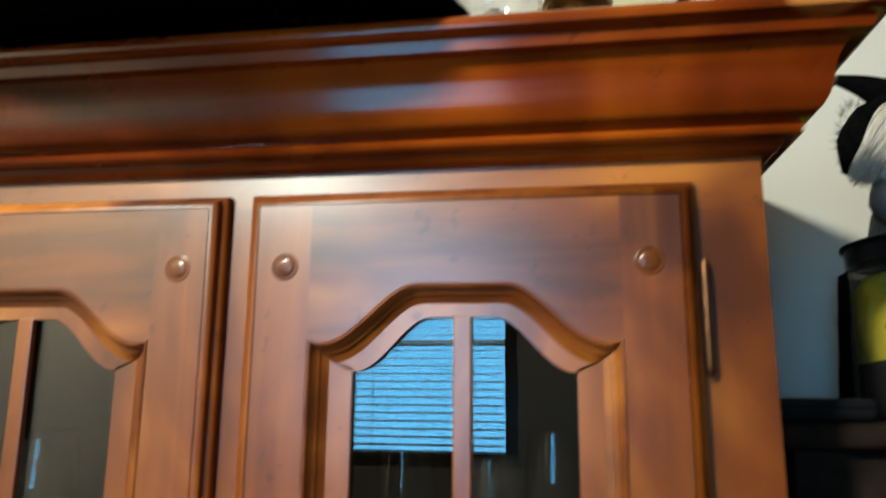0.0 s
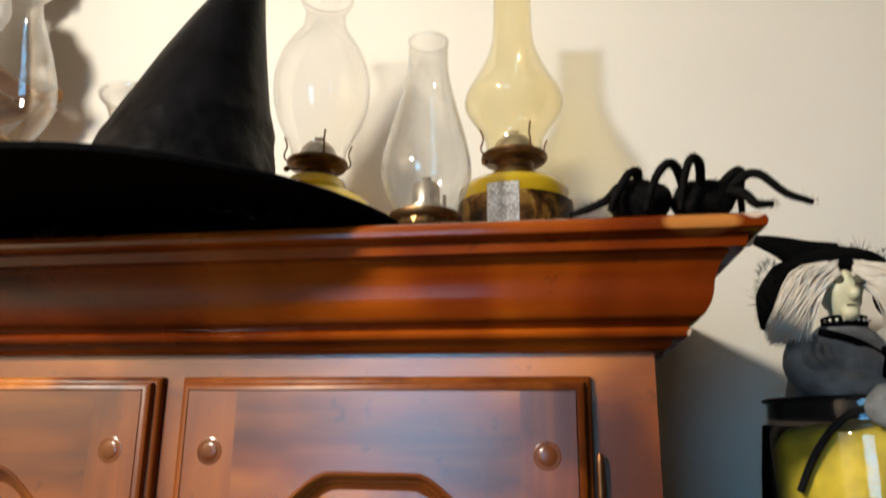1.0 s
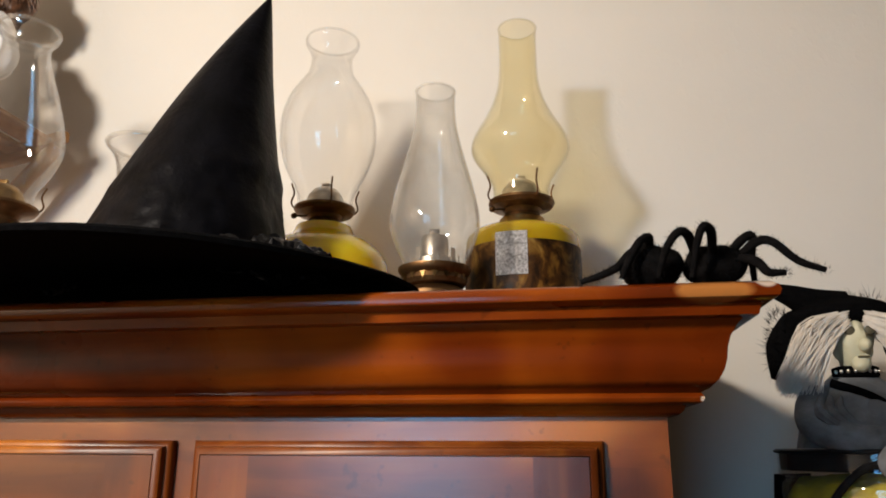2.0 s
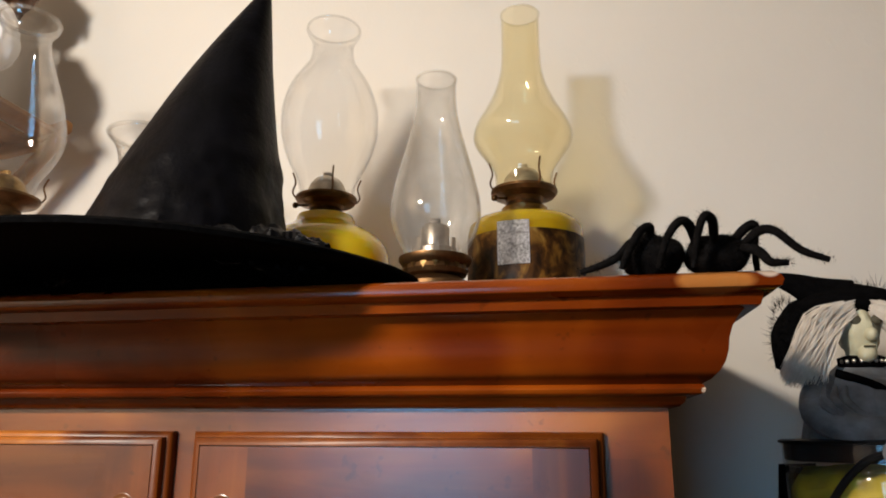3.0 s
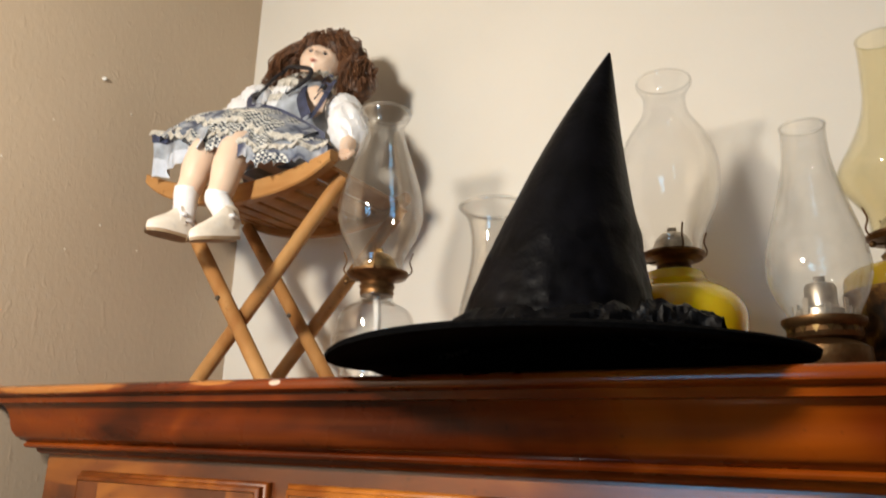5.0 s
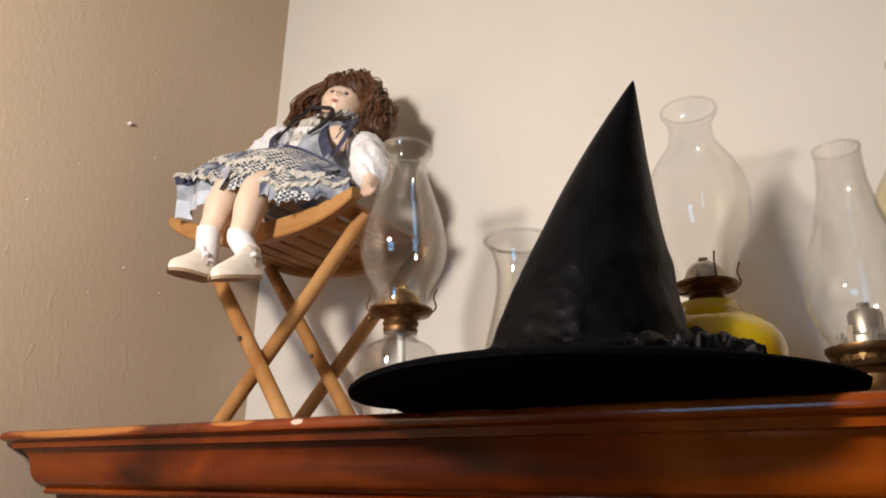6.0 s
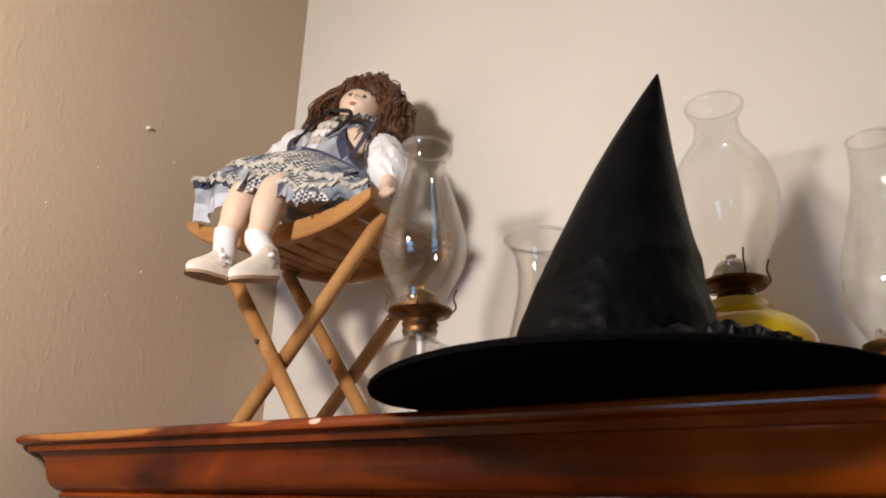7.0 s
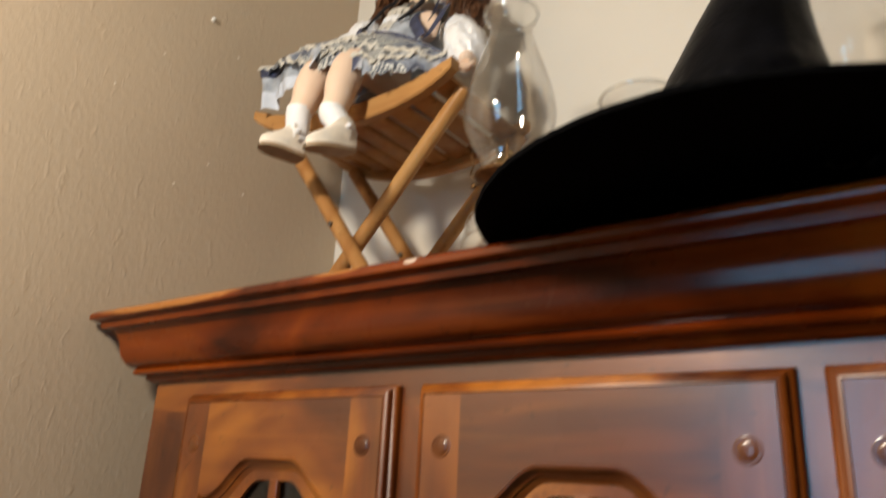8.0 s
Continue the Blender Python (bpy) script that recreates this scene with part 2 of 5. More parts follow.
def tube(points, radius, n=10, steps=5, cap=True):
    line = [Vector(p) for p in (smooth_line(points, steps) if steps > 1 else points)]
    radii = radius if isinstance(radius, (list, tuple)) else [radius] * 2
    bm, rings = bmesh.new(), []
    side = None
    for i, p in enumerate(line):
        d = (line[min(i + 1, len(line) - 1)] - line[max(i - 1, 0)]).normalized()
        if side is None:
            side = d.orthogonal().normalized()
        side = (side - d * side.dot(d)).normalized()
        up = d.cross(side)
        s = i / (len(line) - 1) * (len(radii) - 1)
        k = min(int(s), len(radii) - 2)
        r = radii[k] + (radii[k + 1] - radii[k]) * (s - k)
        rings.append([bm.verts.new(p + r * (math.cos(2 * math.pi * j / n) * side + math.sin(2 * math.pi * j / n) * up)) for j in range(n)])
    for a, b in zip(rings, rings[1:]):
        for j in range(n):
            bm.faces.new((a[j], a[(j + 1) % n], b[(j + 1) % n], b[j]))
    if cap:
        bm.faces.new(rings[0])
        bm.faces.new(rings[-1])
    return bm


def ball(c, r, n=20, rough=0.0, freq=20.0, turn=None):
    bm = bmesh.new()
    r = (r, r, r) if isinstance(r, (int, float)) else r
    m = Matrix.Translation(c) @ (turn or Matrix()) @ Matrix.Diagonal((*r, 1))
    bmesh.ops.create_uvsphere(bm, u_segments=n, v_segments=max(6, n * 2 // 3), radius=1, matrix=m)
    if rough:
        for v in bm.verts:
            d = (v.co - Vector(c)).normalized()
            v.co += d * rough * noise.noise(v.co * freq)
    return bm


def prism(outline, y0, y1, bev=0.0):
    """An outline in x and z, drawn from y0 (front) to y1 (back)."""
    bm = bmesh.new()
    a = [bm.verts.new((x, y0, z)) for x, z in outline]
    b = [bm.verts.new((x, y1, z)) for x, z in outline]
    bm.faces.new(a)
    bm.faces.new(b[::-1])
    for i in range(len(a)):
        j = (i + 1) % len(a)
        bm.faces.new((a[i], b[i], b[j], a[j]))
    if bev:
        bmesh.ops.bevel(bm, geom=[e for e in bm.edges if all(v.co.y < y0 + 1e-5 for v in e.verts)], offset=bev, segments=2, affect="EDGES", profile=0.5)
    return bm


def loft(lines, close_line=True, close_all=False):
    """Joins lines of equally many points by quads."""
    bm = bmesh.new()
    rows = [[bm.verts.new(p) for p in line] for line in lines]
    for a, b in list(zip(rows, rows[1:])) + ([(rows[-1], rows[0])] if close_all else []):
        n = len(a)
        for i in range(n if close_line else n - 1):
            j = (i + 1) % n
            bm.faces.new((a[i], a[j], b[j], b[i]))
    return bm


# ---- structure ----
def wall(name, bm, mat, label):
    return tagged(part(name, bm, mat, None, "", smooth=False), label, "wall", kind="structure")


wall("wall_north", box(LEFT - 0.1, RIGHT + 0.1, BACK, BACK + 0.12, 0, TOP), M_WALL, "cream painted wall behind the cabinet")
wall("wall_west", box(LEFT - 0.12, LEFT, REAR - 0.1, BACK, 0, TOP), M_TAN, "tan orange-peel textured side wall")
# added wall out of view; its dark colour keeps shadows deep
wall("wall_east", box(RIGHT, RIGHT + 0.12, REAR - 0.1, BACK, 0, TOP), M_DUSK, "unseen side wall, dark brown to limit bounce light")
tagged(part("floor", box(LEFT - 0.1, RIGHT + 0.1, REAR - 0.1, BACK + 0.1, -0.1, 0), M_FLOOR, smooth=False), "brown wooden floor", "floor", kind="structure")
# added unseen ceiling, kept dark to weaken the fill from above
tagged(part("ceiling", box(LEFT - 0.1, RIGHT + 0.1, REAR - 0.1, BACK + 0.1, TOP, TOP + 0.1), M_CEIL, smooth=False), "unseen textured ceiling, darkened to limit bounce light", "ceiling", kind="structure")

# the wall behind the camera, kept dark against bounce, with a window that the door glass mirrors
WX0, WX1, WZ0, WZ1 = -0.89, -0.11, 1.42, 2.42
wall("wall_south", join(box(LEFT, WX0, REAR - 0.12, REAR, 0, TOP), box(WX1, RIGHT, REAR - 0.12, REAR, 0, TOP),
     box(WX0, WX1, REAR - 0.12, REAR, 0, WZ0), box(WX0, WX1, REAR - 0.12, REAR, WZ1, TOP)), M_DUSK, "rear wall with a window, dark brown to limit bounce light")
win = thing("window_1", (WX0, REAR, WZ0), "dark framed window with lowered white slatted blinds", "window", kind="structure")
part("window_frame", join(box(WX0 - 0.05, WX0, REAR, REAR + 0.02, WZ0 - 0.05, WZ1 + 0.05, 0.003), box(WX1, WX1 + 0.05, REAR, REAR + 0.02, WZ0 - 0.05, WZ1 + 0.05, 0.003),
     box(WX0, WX1, REAR, REAR + 0.02, WZ1, WZ1 + 0.05, 0.003)), M_DARKWOOD, win)
part("window_sill", box(WX0 - 0.06, WX1 + 0.06, REAR, REAR + 0.05, WZ0 - 0.03, WZ0, 0.004), M_DARKWOOD, win)
pane = part("pane", box(WX0, WX1, REAR - 0.095, REAR - 0.091, WZ0, WZ1), M_PANE, win, smooth=False)
pane.visible_shadow = False
M_SLAT = plain("white_blind_slat", (0.75, 0.77, 0.78), 0.5, 0, 0.03, 10, 0.02)
tl, ms = M_SLAT.node_tree.nodes.new("ShaderNodeBsdfTranslucent"), M_SLAT.node_tree.nodes.new("ShaderNodeMixShader")
tl.inputs[0].default_value, ms.inputs[0].default_value = (0.9, 0.93, 0.95, 1), 0.85
M_SLAT.node_tree.links.new(M_SLAT.node_tree.nodes["Principled BSDF"].outputs[0], ms.inputs[1])
M_SLAT.node_tree.links.new(tl.outputs[0], ms.inputs[2])
M_SLAT.node_tree.links.new(ms.outputs[0], M_SLAT.node_tree.nodes["Material Output"].inputs[0])
slat_z = WZ0 + 0.03
while slat_z < WZ1 - 0.03:
    bm = box(WX0 + 0.01, WX1 - 0.01, REAR - 0.055, REAR - 0.010, slat_z - 0.0012, slat_z + 0.0012)
    bmesh.ops.rotate(bm, verts=bm.verts, cent=(0, REAR - 0.032, slat_z), matrix=Matrix.Rotation(radians(-8), 3, "X"))
    part("slat", bm, M_SLAT, win, smooth=False)
    slat_z += 0.036
for cx in (WX0 + 0.16, WX1 - 0.16):
    part("cord", tube([(cx, REAR - 0.006, WZ0 + 0.02), (cx, REAR - 0.006, WZ1 - 0.01)], 0.0022, 6, 1), M_DARKWOOD, win)
part("sash_bar", box(WX0, WX1, REAR - 0.089, REAR - 0.062, 1.905, 1.935, 0.003), M_TRIM, win)

M_DAY = bpy.data.materials.new("bright_day_outside")
M_DAY.use_nodes = True
M_DAY.node_tree.nodes.clear()
em, eo = M_DAY.node_tree.nodes.new("ShaderNodeEmission"), M_DAY.node_tree.nodes.new("ShaderNodeOutputMaterial")
em.inputs[0].default_value, em.inputs[1].default_value = (0.24, 0.60, 1.0, 1), 8.5
M_DAY.node_tree.links.new(em.outputs[0], eo.inputs[0])
tagged(part("backdrop", box(WX0 - 0.6, WX1 + 0.6, REAR - 0.62, REAR - 0.60, WZ0 - 0.6, WZ1 + 0.8), M_DAY, smooth=False), "bright daylight sky outside the window", "backdrop", kind="structure")

# pendant lamp over the middle of the room
pend = thing("pendant_lamp", (LAMP[0], LAMP[1], TOP), "hanging lamp with a bare warm bulb on a brown cord", "lamp")
part("cord", tube([(LAMP[0], LAMP[1], TOP), (LAMP[0], LAMP[1], LAMP[2] + 0.13)], 0.004, 8, 1), M_IRON, pend)
part("socket", lathe(LAMP[0], LAMP[1], [(0.008, LAMP[2] + 0.14), (0.022, LAMP[2] + 0.12), (0.022, LAMP[2] + 0.07), (0.012, LAMP[2] + 0.06)], 20), M_BRASS, pend)
part("canopy", lathe(LAMP[0], LAMP[1], [(0.06, TOP), (0.055, TOP - 0.02), (0.01, TOP - 0.03)], 24), M_BRASS, pend)

# nail in the side wall
nail = thing("nail", (LEFT, 0.726, 2.632), "small white painted nail in the tan wall", "nail")
part("head", lathe(0, 0, [(0.0035, 0), (0.004, 0.004), (0.003, 0.008), (0.0015, 0.009)], 12), M_TRIM, nail)
nail.children[0].data.transform(Matrix.Translation(Vector((LEFT, 0.726, 2.632))))
nail.children[0].data.transform(Matrix.Rotation(radians(90), 4, "Y"))

M_FLECK = plain("pale_plaster_fleck", (0.70, 0.64, 0.55), 0.7, 0, 0.1, 200, 0.2)
for fy, fz, fr in ((0.800, 2.585, 0.0032), (0.770, 2.330, 0.0030), (0.560, 2.400, 0.0024), (0.860, 2.300, 0.0022), (0.640, 2.505, 0.0020), (0.705, 2.265, 0.0026)):
    tagged(part("plaster_fleck", ball((LEFT + 0.0006, fy, fz), (0.0014, fr * 0.8, fr), 10, 0.0006, 300), M_FLECK), "tiny pale fleck of plaster on the tan wall", "plaster fleck", "flecks on the side wall")

# ---- china cabinet ----
cab = thing("china_cabinet", (CAB_L, BACK, 0), "reddish brown lacquered wooden china cabinet with glazed doors", "cabinet")
CROWN = [(0.070, 2.000), (0.079, 1.9985), (0.0845, 1.9945), (0.086, 1.990), (0.0845, 1.9855), (0.079, 1.9825), (0.073, 1.9815), (0.0725, 1.9800),
         (0.0705, 1.9725), (0.0600, 1.9715), (0.0555, 1.9665), (0.0510, 1.9585), (0.0482, 1.9490), (0.0470, 1.9390), (0.0445, 1.9300), (0.0400, 1.9220),
         (0.0335, 1.9155), (0.0265, 1.9120), (0.0280, 1.9105), (0.0292, 1.9075), (0.0280, 1.9045), (0.0255, 1.9030), (0.0150, 1.9020), (0.0135, 1.8975),
         (0.0090, 1.8935), (0.0020, 1.8925), (-0.010, 1.8925), (-0.010, 2.000)]
bm = loft([[(CAB_L - o, BACK - 0.006, z) for o, z in CROWN], [(CAB_L - o, FRONT - o, z) for o, z in CROWN],
           [(CAB_R + o, FRONT - o, z) for o, z in CROWN], [(CAB_R + o, BACK - 0.006, z) for o, z in CROWN]])
crown = part("crown_moulding", bm, M_CROWN, cab, "stepped crown with worn edges and a small white chip")
part("top_board", box(CAB_L + 0.008, CAB_R - 0.008, FRONT + 0.008, BACK - 0.006, 1.975, 1.9995), M_ALONG, cab, smooth=False)
part("side_panel", box(CAB_L, CAB_L + 0.02, FRONT + 0.022, BACK - 0.006, 0.0, 1.976), M_SIDE, cab, smooth=False)
part("side_panel", box(CAB_R - 0.02, CAB_R, FRONT + 0.022, BACK - 0.006, 0.0, 1.976), M_SIDE, cab, smooth=False)
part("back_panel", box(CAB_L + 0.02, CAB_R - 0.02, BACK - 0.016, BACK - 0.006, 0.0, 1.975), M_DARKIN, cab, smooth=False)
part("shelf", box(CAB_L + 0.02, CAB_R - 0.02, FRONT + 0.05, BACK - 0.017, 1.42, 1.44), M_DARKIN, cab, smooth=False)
part("base_board", box(CAB_L + 0.02, CAB_R - 0.02, FRONT + 0.022, BACK - 0.017, 0.94, 0.96), M_ALONG, cab, smooth=False)

DOORS = (-0.810, -0.383, 0.033)
HW, D_TOP, D_BOT, LIP = 0.184, 1.858, 1.00, 0.013
part("top_rail", box(CAB_L, CAB_R, FRONT, FRONT + 0.022, 1.848, 1.935), M_ALONG, cab, smooth=False)
part("lower_front", box(CAB_L, CAB_R, FRONT, FRONT + 0.022, 0.0, 1.02), M_UP, cab, smooth=False)
edges = [CAB_L] + [e for d in DOORS for e in (d - HW + 0.004, d + HW - 0.004)] + [CAB_R]
for a, b in zip(edges[0::2], edges[1::2]):
    part("stile", box(a, b, FRONT, FRONT + 0.022, 1.02, 1.848), M_UP, cab, smooth=False)


def arch(cx, hw, zs, zt, notch, n=28):
    """The arched upper edge of an opening, from left to right."""
    flat, end = hw * 0.30, hw - notch
    out = [(-hw, zs)]
    for k in range(n + 1):
        x = -end + 2 * end * k / n
        u = min(max((abs(x) - flat) / (end - flat), 0), 1)
        out.append((x, zs - 0.003 + (zt - zs + 0.003) * (0.5 + 0.5 * math.cos(math.pi * u ** 0.92))))
    out.append((hw, zs))
    return [(cx + x, z) for x, z in out]


def cabinet_door(cx):
    x0, x1 = cx - HW, cx + HW
    door = part("door", prism([(x0 + 0.001, D_TOP - 0.001), (x0 + 0.001, D_BOT), (cx - 0.1340, D_BOT), (cx - 0.1340, D_TOP - 0.001)], FACE, FRONT - 0.002), M_UP, cab, "arched glazed door with round pegs", smooth=False)
    part("stile", prism([(cx + 0.1340, D_TOP - 0.001), (cx + 0.1340, D_BOT), (x1 - 0.001, D_BOT), (x1 - 0.001, D_TOP - 0.001)], FACE, FRONT - 0.002), M_UP, door, smooth=False)
    top = arch(cx, 0.1340, 1.737, 1.785, 0.010)
    part("rail", prism([(cx - 0.1340, D_TOP - 0.001)] + top + [(cx + 0.1340, D_TOP - 0.001)], FACE, FRONT - 0.002), M_ALONG, door, smooth=False)
    part("rail", prism([(cx - 0.134, 1.07), (cx - 0.134, D_BOT), (cx + 0.134, D_BOT), (cx + 0.134, 1.07)], FACE, FRONT - 0.002), M_ALONG, door, smooth=False)
    # lip round the door
    lip = [(0, FACE), (0.003, FACE + 0.0005), (0.0065, FACE + 0.003), (0.0075, FACE + 0.009), (0.0105, FACE + 0.0105), (LIP, FACE + 0.014), (LIP, FRONT - 0.0005), (0, FRONT - 0.0005)]
    part("lip", loft([[(x0 - o, y, D_BOT - o) for o, y in lip], [(x0 - o, y, D_TOP + o) for o, y in lip], [(x1 + o, y, D_TOP + o) for o, y in lip], [(x1 + o, y, D_BOT - o) for o, y in lip]], True, True), M_EDGE, door)
    # ogee moulding inside the opening
    lines = []
    for k, y in ((0.0, 0.0004), (0.06, -0.0012), (0.16, -0.0008), (0.26, 0.0030), (0.42, 0.0068), (0.56, 0.0078), (0.60, 0.0100), (0.82, 0.0125), (1.0, 0.0140)):
        hw = 0.1338 - 0.0170 * k
        line = [(x, FACE + y, z) for x, z in arch(cx, hw, 1.737 - 0.0165 * k, 1.785 - 0.0165 * k, 0.010 - 0.006 * k)]
        lines.append([(cx - hw, FACE + y, 1.07 + 0.017 * k)] + line + [(cx + hw, FACE + y, 1.07 + 0.017 * k)])
    part("moulding", loft(lines, True), M_ALONG, door)
    outer = arch(cx, 0.1170, 1.7205, 1.7685, 0.004)
    inner = arch(cx, 0.0965, 1.7130, 1.7570, 0.001)
    a = [(cx - 0.117, 1.087)] + outer + [(cx + 0.117, 1.087)]
    b = [(cx - 0.0965, 1.105)] + inner + [(cx + 0.0965, 1.105)]
    y0, y1 = FACE + 0.0135, FACE + 0.0195
    part("inner_frame", loft([[(x, y0, z) for x, z in a], [(x, y0, z) for x, z in b], [(x, y1, z) for x, z in b], [(x, y1, z) for x, z in a]], True, True), M_UP, door)
    part("mullion", box(cx - 0.0078, cx + 0.0078, FACE + 0.0125, FACE + 0.0195, 1.10, 1.7585, 0.0012), M_UP, door, smooth=False)
    part("mullion", box(cx - 0.0965, cx + 0.0965, FACE + 0.0140, FACE + 0.0192, 1.42, 1.434, 0.0012), M_ALONG, door)
    part("pane", prism(b, FACE + 0.0200, FACE + 0.0225), M_PANE, door, smooth=False)
    for px, pz in ((-0.157, 1.801), (0.157, 1.801), (-0.157, 1.045), (0.157, 1.045)):
        bm = lathe(0, 0, [(0.0001, 0.0012), (0.0046, 0.0011), (0.0074, 0.0008), (0.0086, 0.0001), (0.0092, -0.0026), (0.0106, -0.0026), (0.0114, 0.0004), (0.0124, 0.0001)], 24)
        bmesh.ops.rotate(bm, verts=bm.verts, cent=(0, 0, 0), matrix=Matrix.Rotation(radians(90), 3, "X"))
        bmesh.ops.translate(bm, verts=bm.verts, vec=(cx + px, FACE, pz))
        part("peg", bm, M_BOLT, door)
    return door


for d in DOORS:
    cabinet_door(d)
M_HINGE = plain("coppery_hinge_brass", (0.16, 0.07, 0.03), 0.4, 0.9, 0.4, 50, 0.1)
for hx in (DOORS[2] + HW + 0.0185, DOORS[0] - HW - 0.0185):
    part("hinge", lathe(hx, FACE + 0.0135, [(0.0018, 1.708), (0.0032, 1.711), (0.0036, 1.716), (0.0036, 1.740), (0.0031, 1.7405), (0.0031, 1.7415), (0.0036, 1.742), (0.0036, 1.796), (0.0032, 1.800), (0.0018, 1.804)], 14), M_HINGE, cab, "slim coppery hinge")

# stemware behind the door glass
def goblet(x, y, h, r):
    g = thing("wine_glass", (x, y, 1.44), "clear stemmed wine glass on the cabinet shelf", "glass", "glasses in the cabinet")
    part("bowl", shell(x, y, [(0.004, 1.44 + h * 0.45), (r * 0.8, 1.44 + h * 0.55), (r, 1.44 + h * 0.72), (r * 0.86, 1.44 + h)], 0.0014, 28, 4), M_GLASS, g)
    part("stem", lathe(x, y, [(r * 0.8, 1.4403), (r * 0.75, 1.443), (0.005, 1.447), (0.004, 1.44 + h * 0.45)], 24), M_GLASS, g)


for gx, gy, gh, gr in ((-0.44, 0.80, 0.20, 0.034), (-0.35, 0.83, 0.21, 0.034), (-0.30, 0.93, 0.19, 0.036), (-0.05, 0.85, 0.20, 0.034), (0.05, 0.80, 0.19, 0.034), (0.11, 0.90, 0.21, 0.036), (-0.52, 0.92, 0.20, 0.034)):
    goblet(gx, gy, gh, gr)


# ---- oil lamps on top ----
def prongs(cx, cy, z, r, parent):
    for k in range(4):
        a = 2 * math.pi * k / 4 + 0.5
        c, s = math.cos(a), math.sin(a)
        pts = [(r * 0.80, z + 0.001), (r * 0.98, z - 0.002), (r * 1.10, z + 0.006), (r * 1.02, z + 0.020), (r * 1.12, z + 0.034)]
        part("prong", tube([(cx + q * c, cy + q * s, h) for q, h in pts], 0.0013, 6, 4), M_DARKBRASS, parent)


def burner(cx, cy, z, r, owner, tin, plate):
    """A flared collar plate at height z, with a dome, a wick and four prongs."""
    b = part("burner", lathe(cx, cy, [(r * 0.52, z - 0.036), (r * 0.55, z - 0.031), (r * 0.52, z - 0.027), (r * 0.57, z - 0.021), (r * 0.52, z - 0.016), (r * 0.60, z - 0.011),
             (r * 0.92, z - 0.007), (r * 1.0, z - 0.002), (r * 0.99, z + 0.0015), (r * 0.80, z + 0.0), (r * 0.74, z + 0.002)], 40), plate, owner, "aged brass burner with chimney prongs")
    part("dome", lathe(cx, cy, [(r * 0.66, z), (r * 0.64, z + 0.010), (r * 0.56, z + 0.020), (r * 0.40, z + 0.029), (r * 0.20, z + 0.033), (r * 0.10, z + 0.033)], 28), tin, b)
    part("wick_tube", box(cx - r * 0.14, cx + r * 0.14, cy - 0.003, cy + 0.003, z + 0.030, z + 0.040, 0.001), tin, b)
    bm = tube([(cx - r * 0.5, cy - r * 0.3, z - 0.012), (cx - r * 0.82, cy - r * 0.5, z - 0.014)], 0.0014, 6, 1)
    part("wick_knob", join(bm, ball((cx - r * 0.85, cy - r * 0.52, z - 0.014), (0.0046, 0.003, 0.0046), 10)), plate, b)
    prongs(cx, cy, z, r, b)
    return b


def font(cx, cy, top, r, foot=0.55, neck=0.5):
    """The outline of an oil font that stands on the cabinet and ends in a neck at height top."""
    h = top - CAB_TOP
    return [(r * foot, CAB_TOP + 0.0005), (r * foot, CAB_TOP + 0.004)] + smooth_line([(r * foot * 0.96, CAB_TOP + 0.006), (r * 0.93, CAB_TOP + h * 0.22), (r, CAB_TOP + h * 0.48), (r * 0.985, CAB_TOP + h * 0.68),
            (r * 0.80, CAB_TOP + h * 0.82), (r * 0.52, CAB_TOP + h * 0.91), (r * neck * 0.85, top)], 4)


# wide round-bellied lamp with a flared rim, yellow oil
LA = (-0.130, 0.928)
la = thing("oil_lamp", (*LA, CAB_TOP), "oil lamp with amber yellow font and clear round chimney", "oil lamp", "oil lamps on the cabinet")
part("font", lathe(*LA, font(*LA, 2.165, 0.091, 0.9), 48), M_OIL, la, "amber yellow oil-filled glass font")
burner(*LA, 2.192, 0.0435, la, M_TIN, M_DARKBRASS)
part("chimney", shell(*LA, [(0.0388, 2.194), (0.0405, 2.211), (0.0475, 2.229), (0.0598, 2.254), (0.0685, 2.284), (0.0705, 2.310), (0.0685, 2.335), (0.0595, 2.363), (0.0450, 2.388), (0.0345, 2.405), (0.0308, 2.424), (0.0312, 2.437), (0.0360, 2.448), (0.0405, 2.455), (0.0410, 2.460), (0.0390, 2.463)]), M_GLASS, la)

# slender lamp, smoky chimney on a pierced gallery
LB = (0.052, 0.802)
lb = thing("oil_lamp", (*LB, CAB_TOP), "low oil lamp with slender smoky glass chimney", "oil lamp", "oil lamps on the cabinet")
part("font", lathe(*LB, [(0.036, 2.0005), (0.038, 2.01), (0.045, 2.022), (0.044, 2.036), (0.030, 2.044), (0.028, 2.047)], 40), M_DARKBRASS, lb)
gal = part("gallery", lathe(*LB, [(0.0286, 2.045), (0.0363, 2.047), (0.0385, 2.052), (0.0369, 2.057), (0.0401, 2.060), (0.0429, 2.064), (0.0429, 2.068), (0.0396, 2.069), (0.0388, 2.0685)], 48), M_DARKBRASS, lb, "pierced aged brass gallery")
for k in range(18):
    a = 2 * math.pi * k / 18
    c, s = math.cos(a), math.sin(a)
    bm = bmesh.new()
    bm.faces.new([bm.verts.new((LB[0] + (0.0388 + (0.0006 if z > 2.055 else 0)) * math.cos(a + da), LB[1] + (0.0388 + (0.0006 if z > 2.055 else 0)) * math.sin(a + da), z)) for da, z in ((-0.09, 2.0575), (0.0990, 2.0575), (0, 2.0495))])
    bmesh.ops.solidify(bm, geom=list(bm.faces), thickness=0.0008)
    part("piercing", bm, M_BRASS, gal)
